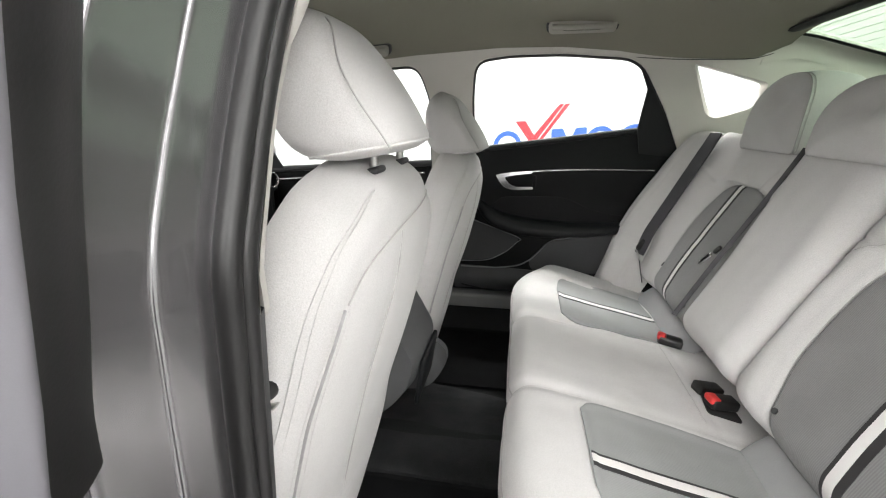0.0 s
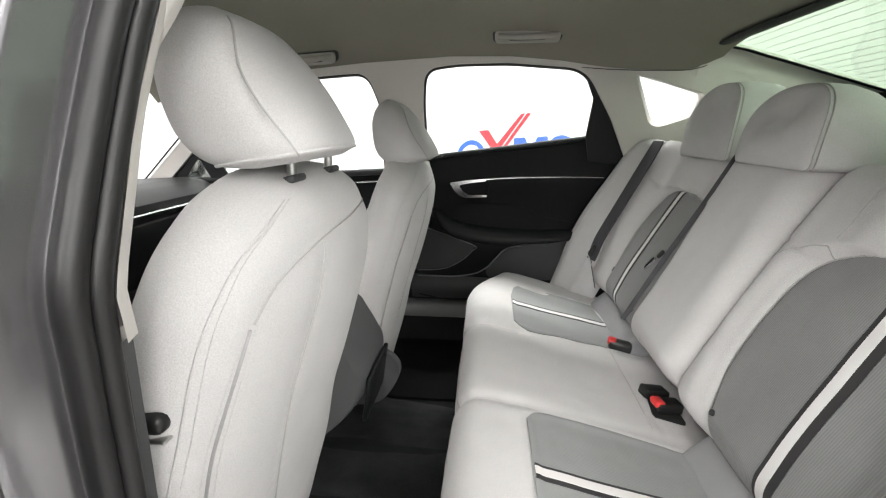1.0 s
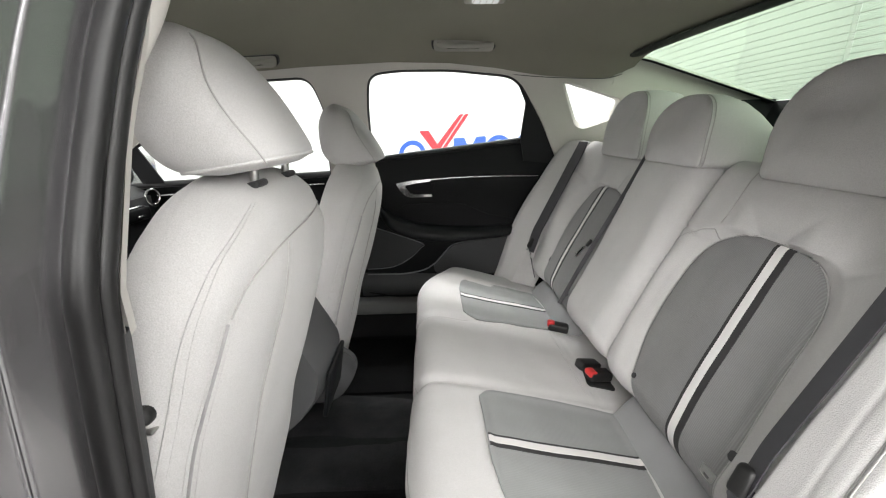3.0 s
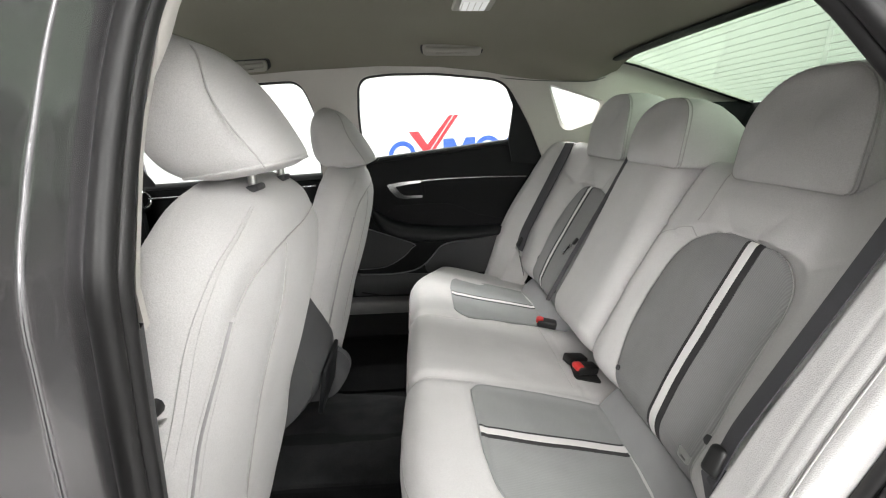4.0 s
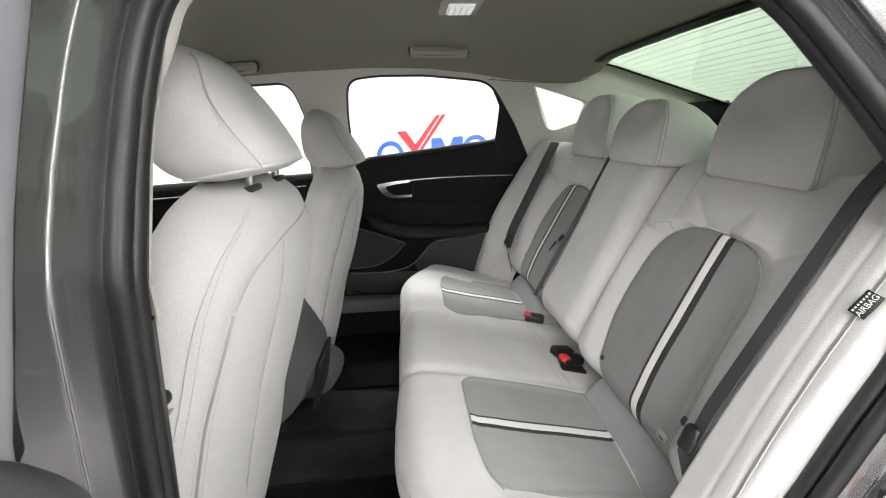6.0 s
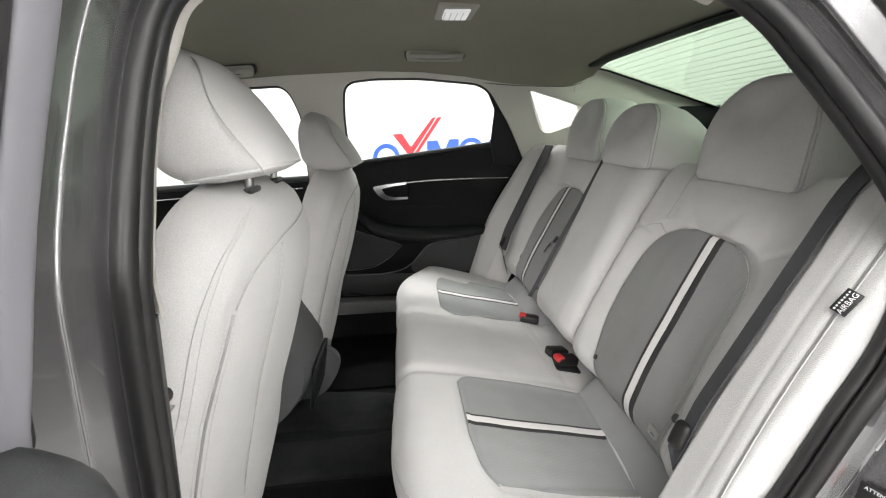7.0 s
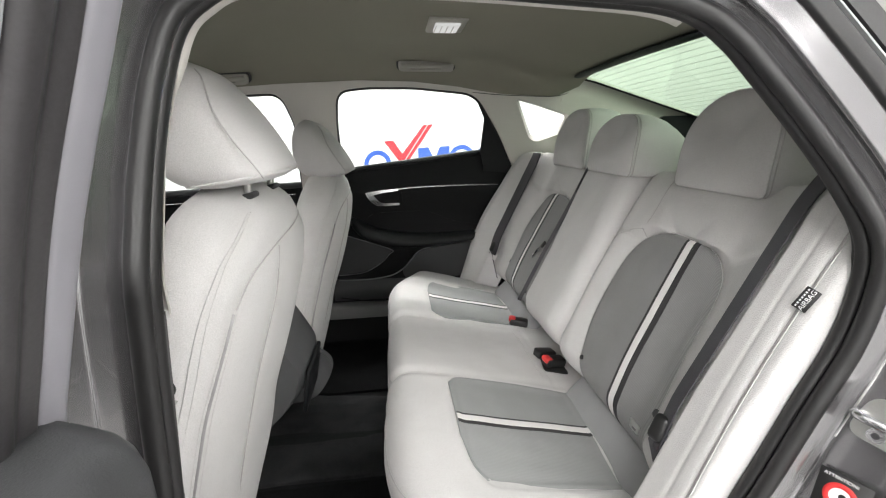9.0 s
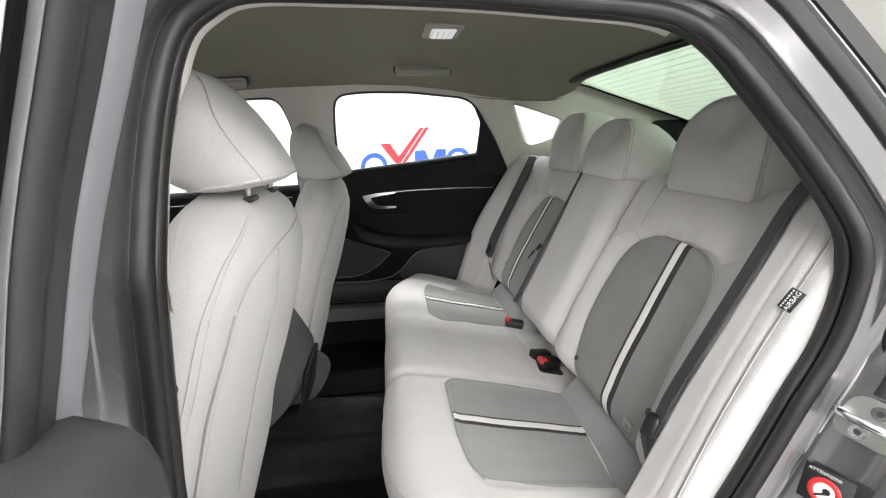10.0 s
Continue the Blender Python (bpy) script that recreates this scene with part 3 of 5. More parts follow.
def back_h(y, z):
    """Relief of an outer backrest, y as on the near side (negative)."""
    a = arch_dist(y, z)
    h = 0.012 * math.sin(math.pi * min(1, max(0, (z - 0.5) / 0.55)))
    h += 0.016 * smooth01((-a + 0.005) / 0.06) - 0.006 * bump1(a, 0.006)
    h += 0.006 * bump1(y + 0.335, 0.10) * smooth01((z - 0.5) / 0.2)
    h += (0.012 + 0.034 * smooth01((z - 0.60) / 0.22)) * smooth01((-y - 0.445) / 0.135)
    h += rounding(y + 0.585, 0.012) + rounding(-0.085 - y, 0.05)
    h += 0.6 * rounding(1.062 - z, 0.05)
    h -= 0.004 * bump1(z - (0.905 + 0.12 * (y + 0.14)), 0.005) * smooth01((y + 0.19) / 0.03)
    h -= 0.003 * bump1(z - (0.92 - 0.3 * (y + 0.47)), 0.006) * smooth01((-0.46 - y) / 0.02)
    h += 1.1 * rounding(z - 0.560, 0.05)
    return h + 0.0028 * noise.noise((y * 9, z * 9, 3.0)) + 0.0011 * noise.noise((y * 30, z * 17, 8.0))


FAR_CREST = curve1([(0.44, 0.125), (0.56, 0.142), (0.64, 0.153), (0.76, 0.150), (0.88, 0.136), (0.98, 0.124), (1.02, 0.112), (1.05, 0.094)])


def mirror_y(f, m):
    def g(*a):
        p = f(*a)
        return Vector((p.x, p.y * m, p.z))
    return g


for m, side in ((1, "near"), (-1, "far")):
    f = mirror_y(lambda u, v: back_plane(-0.585 + 0.500 * u, 0.560 + 0.502 * v, back_h(-0.585 + 0.500 * u, 0.560 + 0.502 * v)), m)
    back = part("backrest", sheet(110, 140, f, (0.10, 0, -0.02)), CLOTH, bench, "light grey cloth backrest")

    def ins_at(u, v):
        z = 0.562 + 0.372 * v
        a, b = ARCH_IN(z), ARCH_OUT(z)
        y = a + (b - a) * u
        return back_plane(y, z, back_h(y, z) + 0.0022 - 0.002 * bump1(arch_dist(y, z), 0.005))
    part("insert_panel", sheet(70, 90, mirror_y(ins_at, m), (0.004, 0, -0.002)), RIB_BACK, back, "dark grey ribbed cloth insert")
    for off0, off1, mt, nm in ((-0.3340, -0.3415, DARK_BAND, "dark_stripe"), (-0.3415, -0.3575, PALE_BAND, "pale_stripe"), (-0.3575, -0.3710, DARK_BAND, "dark_stripe")):
        def st_at(u, v, o0=off0, o1=off1):
            z = 0.563 + 0.368 * v
            sh = -0.022 * (0.93 - z) / 0.33
            y = o0 + (o1 - o0) * u + sh
            return back_plane(y, z, back_h(y, z) + 0.0036 + (0.0008 if mt is PALE_BAND else 0))
        part(nm, sheet(4, 60, mirror_y(st_at, m), (0.003, 0, -0.001)), mt, back)
    part("seam_cord", tube([mirror_y(lambda k: back_plane(ARCH_OUT(0.565 + 0.369 * k) - 0.001, 0.565 + 0.369 * k, back_h(ARCH_OUT(0.565 + 0.369 * k), 0.565 + 0.369 * k) + 0.0022), m)(i / 40) for i in range(41)], 0.0014, 6), CLOTH_SEAM, back)
    part("seam_cord", tube([mirror_y(lambda k: back_plane(ARCH_IN(0.565 + 0.369 * k) + 0.001, 0.565 + 0.369 * k, back_h(ARCH_IN(0.565 + 0.369 * k), 0.565 + 0.369 * k) + 0.0022), m)(i / 40) for i in range(41)], 0.0014, 6), CLOTH_SEAM, back)
    for pts in ([(-0.095, 0.868), (-0.130, 0.893), (-0.166, 0.912), (-0.196, 0.921)], [(-0.196, 0.921), (-0.206, 0.908), (-0.214, 0.895)], [(-0.203, 1.035), (-0.206, 0.985), (-0.207, 0.957), (-0.204, 0.935)]):
        part("seam_cord", tube([mirror_y(lambda p: back_plane(p.x, p.y, back_h(p.x, p.y) + 0.0002), m)(p) for p in spline([(*q, 0) for q in pts], 8)], 0.0009, 6), CLOTH_SEAM, back)
    # small grommet low on the outer edge
    gp = mirror_y(lambda: back_plane(-0.484, 0.645, back_h(-0.484, 0.645) - 0.002), m)()
    part("grommet", tube([gp, gp + BN * 0.006], 0.0085, 14), GREY_PLASTIC, back)
    gp = mirror_y(lambda: back_plane(-0.222, 0.610, back_h(-0.222, 0.61)), m)()
    part("grommet", tube([gp, gp + BN * 0.005], 0.006, 12), GREY_PLASTIC, back)

    # outer side bolster beside the door
    def bol_seam(z):
        return (-0.646 if m > 0 else -0.640) - 0.014 * smooth01((0.9 - z) / 0.35)

    def bol_at(u, v):
        z = 0.44 + 0.610 * v
        y0 = (-0.582 if m > 0 else -0.570) - 0.004 * smooth01((0.66 - z) / 0.12)
        y1 = -0.675 + 0.012 * smooth01((z - 0.95) / 0.10)
        y = y0 + (y1 - y0) * u
        w = abs(y1 - y0)
        crest = 0.086 if m > 0 else FAR_CREST(z)
        h = 0.082 - 0.010 * smooth01((0.78 - z) / 0.25) + (crest - 0.082) * smooth01(u / 0.6) + rounding(u * w, 0.008) + 0.0012 * noise.noise((y * 20, z * 14, 2.0)) + rounding((1 - u) * w, 0.013) - 0.0015 * bump1(y - bol_seam(z) - 0.026, 0.004)
        h += rounding(1.051 - z, 0.04) * 0.9
        h -= 0.0040 * bump1(y - bol_seam(z), 0.004)
        return back_plane(y, z, h)
    bol = part("side_bolster", sheet(50, 90, mirror_y(bol_at, m), (0.09, 0, -0.02)), CLOTH, bench, "light grey padded side bolster")

    def seam_pt(z, dy, lift):
        y0 = (-0.582 if m > 0 else -0.570) - 0.004 * smooth01((0.66 - z) / 0.12)
        y1 = -0.675 + 0.012 * smooth01((z - 0.95) / 0.10)
        p = bol_at((bol_seam(z) + dy - y0) / (y1 - y0), (z - 0.44) / 0.610) + BN * lift
        return Vector((p.x, p.y * m, p.z))
    part("seam_cord", tube([seam_pt(0.50 + 0.52 * k / 40, 0, 0.0) for k in range(41)], 0.0013, 6), CLOTH_SEAM, bol)
    part("stitching", tube([seam_pt(0.50 + 0.52 * k / 40, -0.006, 0.0004) for k in range(41)], 0.0010, 6), THREAD, bol)

# centre backrest section, standing proud
def mid_h(y, z):
    h = 0.046 + 0.010 * smooth01((z - 0.75) / 0.25) - 0.01 * smooth01((0.62 - z) / 0.1) + 1.15 * rounding(z - 0.568, 0.06)
    h += rounding(y + 0.090, 0.050) * 0.9 + rounding(0.158 - y, 0.032) + 0.8 * rounding(1.058 - z, 0.03)
    return h + 0.002 * noise.noise((y * 9, z * 9, 7.0)) + 0.0010 * noise.noise((y * 26, z * 15, 6.0))


part("centre_backrest", sheet(60, 110, lambda u, v: back_plane(-0.090 + 0.248 * u, 0.568 + 0.488 * v, mid_h(-0.090 + 0.248 * u, 0.568 + 0.488 * v)), (0.12, 0, -0.03)), CLOTH, bench, "light grey centre backrest")


def arch_outline(hw, height, n=12):
    """Closed outline of a headrest's face: small lower corners, upright sides, a broad round top."""
    pts = []
    for k in range(5):
        a = -math.pi / 2 + math.pi / 2 * k / 4
        pts.append((hw * 0.98 - 0.016 + 0.016 * math.cos(a), 0.016 + 0.016 * math.sin(a)))
    zc = height * 0.40
    for k in range(2 * n + 1):
        a = math.pi * k / (2 * n)
        c, s2 = math.cos(a), math.sin(a)
        pts.append((math.copysign(abs(c) ** 0.78, c) * hw, zc + abs(s2) ** 0.78 * (height - zc)))
    for k in range(5):
        a = math.pi + math.pi / 2 * k / 4
        pts.append((-hw * 0.98 + 0.016 + 0.016 * math.cos(a), 0.016 + 0.016 * math.sin(a)))
    return pts


def rear_headrest(yc, x0, z0, hw, height, depth, falls):
    """A fixed headrest: an arched face with side gussets that run back and fall away."""
    base = arch_outline(hw, height)
    rings = []
    for d, sc, th, out in ((-0.002, 0.30, 1, 0), (-0.001, 0.60, 1, 0), (0.002, 0.85, 1, 0), (0.006, 0.95, 1, 0), (0.0095, 0.990, 1, 0), (0.012, 1.0, 1, 0), (0.014, 0.992, 0.996, 0), (0.018, 0.998, 1.0, 0),
                           *falls, (depth, 0.8, 0.8 * falls[-1][2], 0)):
        rg = []
        for px, pz in base:
            q = pz / height
            zz = height * 0.45 + (pz - height * 0.45) * sc
            zz = zz * (th if th != 1 else 1)
            rg.append(Vector((x0 + d + 0.010 * q + 0.030 * q * q * q, yc + px * sc * (1 - 0.10 * q), z0 + zz)))
        rings.append(rg)
    bm = bmesh.new()
    loft(bm, rings)
    return bm


def headrest_seam(yc, x0, z0, hw, height, d, lo, hi, sc):
    base = arch_outline(hw, height)
    return [Vector((x0 + d + 0.010 * (pz / height) + 0.03 * (pz / height) ** 3, yc + px * sc * (1 - 0.10 * pz / height), z0 + height * 0.45 + (pz - height * 0.45) * sc)) for px, pz in base[lo:hi]]


FALL_WIDE = ((0.04, 1.02, 1.01, 0), (0.08, 1.04, 0.99, 0), (0.12, 1.06, 0.93, 0), (0.16, 1.06, 0.82, 0), (0.20, 1.02, 0.62, 0))
FALL_MID = ((0.030, 1.01, 1.0, 0), (0.06, 1.03, 0.97, 0), (0.095, 1.05, 0.88, 0), (0.125, 1.05, 0.75, 0), (0.155, 1.03, 0.58, 0))
for yc, x0, hw, hh in ((-0.341, 0.824, 0.119, 0.190), (0.350, 0.820, 0.132, 0.196), (0.0, 0.783, 0.117, 0.154)):
    z0 = 1.034 if hh > 0.17 else 1.042
    hr = part("headrest", rear_headrest(yc, x0, z0, hw, hh, 0.23 if hh > 0.17 else 0.17, FALL_WIDE if hh > 0.17 else FALL_MID), CLOTH, bench, "light grey cloth arched headrest")
    for d, sc in ((0.0105, 1.0), (0.0185, 1.004)):
        part("stitching", tube(headrest_seam(yc, x0, z0, hw, hh, d, 0, 34, sc), 0.0011, 6), CLOTH_SEAM, hr)

# cushion
CP = [(0.215, 0.30), (0.195, 0.40), (0.176, 0.485), (0.172, 0.530), (0.186, 0.565), (0.222, 0.585), (0.30, 0.573), (0.45, 0.538), (0.62, 0.497), (0.70, 0.480), (0.78, 0.463)]
CURVE = spline([(a, 0, b) for a, b in CP], 14)
CUM = [0.0]
for a, b in zip(CURVE, CURVE[1:]):
    CUM.append(CUM[-1] + (b - a).length)


def cush_curve(s):
    s = min(max(s, 0), 1) * CUM[-1]
    i = 0
    while i < len(CUM) - 2 and s > CUM[i + 1]:
        i += 1
    q = (s - CUM[i]) / (CUM[i + 1] - CUM[i])
    a, b = CURVE[i], CURVE[i + 1]
    t = (b - a).normalized()
    return a + (b - a) * q, Vector((-t.z, 0, t.x))


def cush_s_of_x(x):
    lo, hi = 0.42, 1.0
    for _ in range(24):
        mid = (lo + hi) / 2
        lo, hi = (mid, hi) if cush_curve(mid)[0].x < x else (lo, mid)
    return lo


S_TOP = [cush_s_of_x(0.28 + 0.005 * k) for k in range(101)]
INS_IN = curve1([(0.318, -0.215), (0.335, -0.192), (0.365, -0.180), (0.45, -0.184), (0.62, -0.196)])
INS_OUT = curve1([(0.318, -0.400), (0.330, -0.475), (0.352, -0.515), (0.40, -0.520), (0.62, -0.500)])


def cush_h(x, y, s):
    ay = abs(y)
    h = -0.010 * bump1(ay - 0.168, 0.016) * (1 - 0.75 * smooth01((x - 0.30) / 0.15))
    h += 0.006 * bump1(ay - 0.35, 0.16) + 0.004 * bump1(y, 0.11)
    h += rounding(0.640 - ay, 0.05)
    if x > 0.30:
        q = -ay
        d = min(min(INS_IN(x) - q, q - INS_OUT(x)), min(x - 0.316, 0.632 - x))
        h -= 0.007 * smooth01((d + 0.004) / 0.025)
        h -= 0.004 * bump1(d, 0.005)
    h -= 0.002 * bump1(x - 0.615, 0.004) * (1 if ay < 0.18 else 0)
    return h + 0.0024 * noise.noise((x * 8, y * 8, 1.0)) + 0.0010 * noise.noise((x * 19, y * 28, 4.0))


def cush_at(s, y, lift=0.0):
    p, n = cush_curve(s)
    e = smooth01((abs(y) - 0.36) / 0.28)
    x = 0.78 - (0.78 - p.x) * (1 - 0.17 * e * e)
    return Vector((x, y, p.z)) + n * (cush_h(x, y, s) + lift)


cushion = part("seat_cushion", sheet(170, 110, lambda u, v: cush_at(v, -0.640 + 1.28 * u), (0.02, 0, -0.12)), CLOTH, bench, "light grey cloth bench cushion")


def top_at(x, y, lift):
    k = (x - 0.28) / 0.005
    i = int(min(max(k, 0), 99))
    s = S_TOP[i] + (S_TOP[i + 1] - S_TOP[i]) * (k - i)
    p, n = cush_curve(s)
    return Vector((x, y, p.z)) + n * (cush_h(x, y, s) + lift)


SF = next(k / 400 for k in range(400) if cush_curve(k / 400)[0].z > 0.546)
part("seam_cord", tube([cush_at(SF, -0.60 + 1.2 * k / 80, 0.0003) for k in range(81)], 0.0012, 6), CLOTH_SEAM, cushion)
for y in (-0.166, 0.166):
    part("seam_cord", tube([cush_at(SF + (S_TOP[10] - SF) * k / 30, y, 0.0) for k in range(31)], 0.0010, 6), CLOTH_SEAM, cushion)
part("seam_cord", tube([top_at(0.590, -0.14 + 0.32 * k / 30, 0.0003) for k in range(31)], 0.0008, 6), CLOTH_SEAM, cushion)
ROLL = spline([(0.622, 0, 0.478), (0.628, 0, 0.497), (0.644, 0, 0.518), (0.662, 0, 0.538), (0.682, 0, 0.552), (0.705, 0, 0.548), (0.725, 0, 0.52)], 4)
for m in (1, -1):
    def cin_at(u, v):
        x = 0.318 + 0.312 * v - 0.03 * u * v * 0.6
        y = INS_IN(x) + (INS_OUT(x) - INS_IN(x)) * u
        return top_at(x, y, 0.0046)
    cin = part("insert_panel", sheet(50, 50, mirror_y(cin_at, m), (0, 0, -0.009)), RIB_CUSH, cushion, "grey ribbed cloth cushion insert")
    for o0, o1, mt, nm in ((-0.330, -0.336, DARK_BAND, "dark_stripe"), (-0.336, -0.353, PALE_BAND, "pale_stripe"), (-0.353, -0.362, DARK_BAND, "dark_stripe")):
        def cst_at(u, v, o0=o0, o1=o1):
            return top_at(0.320 + 0.300 * v, o0 + (o1 - o0) * u, 0.0060 + (0.0006 if mt is PALE_BAND else 0))
        part(nm, sheet(3, 50, mirror_y(cst_at, m), (0, 0, -0.003)), mt, cushion)
    # grey roll where cushion meets backrest
    def roll_at(u, v):
        p = ROLL[min(len(ROLL) - 1, int(round(v * (len(ROLL) - 1))))]
        y = -0.186 - 0.345 * u
        dz = rounding(min(u, 1 - u) * 0.345, 0.025) * 0.8
        return Vector((p.x - 0.016 * smooth01((u - 0.6) / 0.4), y, p.z + dz))
    part("lumbar_roll", sheet(30, len(ROLL) - 1, mirror_y(roll_at, m), (0.02, 0, -0.04)), GREY_ROLL, cushion, "mid grey cloth roll at the back of the cushion")

# ---- front seats ----
BACK_X = curve1([(0.20, -0.190), (0.36, -0.140), (0.50, -0.098), (0.62, -0.070), (0.74, -0.030), (0.87, 0.006), (0.93, 0.018), (0.98, 0.022), (1.03, 0.012), (1.06, -0.008), (1.072, -0.022), (1.080, -0.040)])
HALF_W = curve1([(0.20, 0.258), (0.40, 0.266), (0.60, 0.272), (0.75, 0.273), (0.86, 0.271), (0.92, 0.264), (0.96, 0.252), (1.00, 0.232), (1.03, 0.206), (1.05, 0.182), (1.065, 0.150), (1.075, 0.112), (1.080, 0.070)])
LEAN = lambda z: 0.020 * smooth01((z - 0.65) / 0.30)
DEPTH = curve1([(0.20, 0.20), (0.40, 0.20), (0.65, 0.20), (0.85, 0.185), (0.97, 0.155), (1.02, 0.13), (1.05, 0.10), (1.07, 0.07), (1.080, 0.04)])


SEAMS = {
    "outer": [(-0.105, 1.047), (-0.165, 1.022), (-0.205, 0.998), (-0.232, 0.966), (-0.245, 0.940), (-0.254, 0.905), (-0.259, 0.84), (-0.260, 0.66), (-0.258, 0.45)],
    "zip": [(-0.207, 0.930), (-0.219, 0.893), (-0.228, 0.846), (-0.233, 0.795), (-0.231, 0.735), (-0.225, 0.67), (-0.219, 0.58), (-0.212, 0.42)],
    "shoulder": [(-0.203, 0.934), (-0.165, 0.968), (-0.073, 0.990), (0.046, 0.998), (0.15, 1.004), (0.215, 1.000)],
    "inner": [(-0.063, 0.985), (-0.082, 0.915), (-0.108, 0.832), (-0.112, 0.753), (-0.085, 0.57), (-0.06, 0.40)]}
SEAM_PTS = [np.array([(v.x, v.y) for v in spline([(*q, 0) for q in pts], 8)]) for pts in SEAMS.values()]


def seam_gap(y, z):
    """Distance to the nearest seam of the rear cover."""
    q = np.array((y, z))
    return min(float(np.min(np.hypot(*(P - q).T))) for P in SEAM_PTS)


def fseat_ring(z, n=150):
    xb, w, d = BACK_X(z), HALF_W(z), DEPTH(z)
    pts = []
    for k in range(n):
        a = 2 * math.pi * k / n
        c, s2 = math.cos(a), math.sin(a)
        px = math.copysign(abs(c) ** 0.62, c) * d / 2
        py = math.copysign(abs(s2) ** 0.50, s2) * w
        bow = -0.020 * (py / w) ** 2 * (1 if c > 0 else 0)
        p = Vector((xb - d / 2 + px + bow, py + LEAN(z), z))
        if c > -0.05:
            g = seam_gap(py, z)
            out = Vector((abs(c) ** 1.2 + 0.05, s2 ** 3 * 0.8, 0)).normalized()
            p += out * (0.0035 * (1 - math.exp(-(g / 0.022) ** 2)) - 0.0013 * math.exp(-(g / 0.0035) ** 2) + 0.0012 * noise.noise((py * 11, z * 11, 5)))
        pts.append(p)
    return pts


def fseat_back(y, z, lift=0.0):
    """A point of the rear face, y from the seat's centre."""
    w, d = HALF_W(z), DEPTH(z)
    q = min(0.9995, abs(y) / w)
    c = math.sqrt(max(0, 1 - q ** 4))
    out = Vector((c ** 1.2 + 0.05, math.copysign(q ** 6 * 0.8, y), 0)).normalized()
    return Vector((BACK_X(z) - d / 2 + c ** 0.62 * d / 2 - 0.02 * q * q, y + LEAN(z), z)) + out * lift


def stitches(pts, step, length, r, off):
    """A row of short thread stitches beside a seam."""
    bm = bmesh.new()
    P = [Vector(p) for p in pts]
    acc = 0.0
    for a, b in zip(P, P[1:]):
        L = (b - a).length
        t = (b - a).normalized()
        while acc < L:
            p = a + t * acc + off
            tube_into(bm, [p - t * length / 2, p, p + t * length / 2], r, 5)
            acc += step
        acc -= L
    return bm


def headrest_ring(v):
    z = 1.090 + 0.172 * v
    w = curve1([(0, 0.074), (0.06, 0.101), (0.2, 0.115), (0.55, 0.121), (0.8, 0.105), (0.93, 0.075), (1.0, 0.03)])(v)
    xr = curve1([(0, 0.030), (0.06, 0.046), (0.14, 0.046), (0.5, 0.010), (0.8, -0.030), (0.93, -0.055), (1.0, -0.085)])(v)
    xf = curve1([(0, -0.055), (0.06, -0.090), (0.15, -0.116), (0.3, -0.134), (0.6, -0.138), (0.8, -0.130), (0.93, -0.115), (1.0, -0.098)])(v)
    pts = []
    for k in range(48):
        a = 2 * math.pi * k / 48
        c, s2 = math.cos(a), math.sin(a)
        px = (xr + xf) / 2 + math.copysign(abs(c) ** 0.72, c) * (xr - xf) / 2
        py = math.copysign(abs(s2) ** 0.72, s2) * w
        pts.append(Vector((px, py, z + 0.15 * (px - xr) * (1 - v))))
    return pts


def front_headrest():
    bm = bmesh.new()
    loft(bm, [headrest_ring(k / 40) for k in range(41)])
    return bm


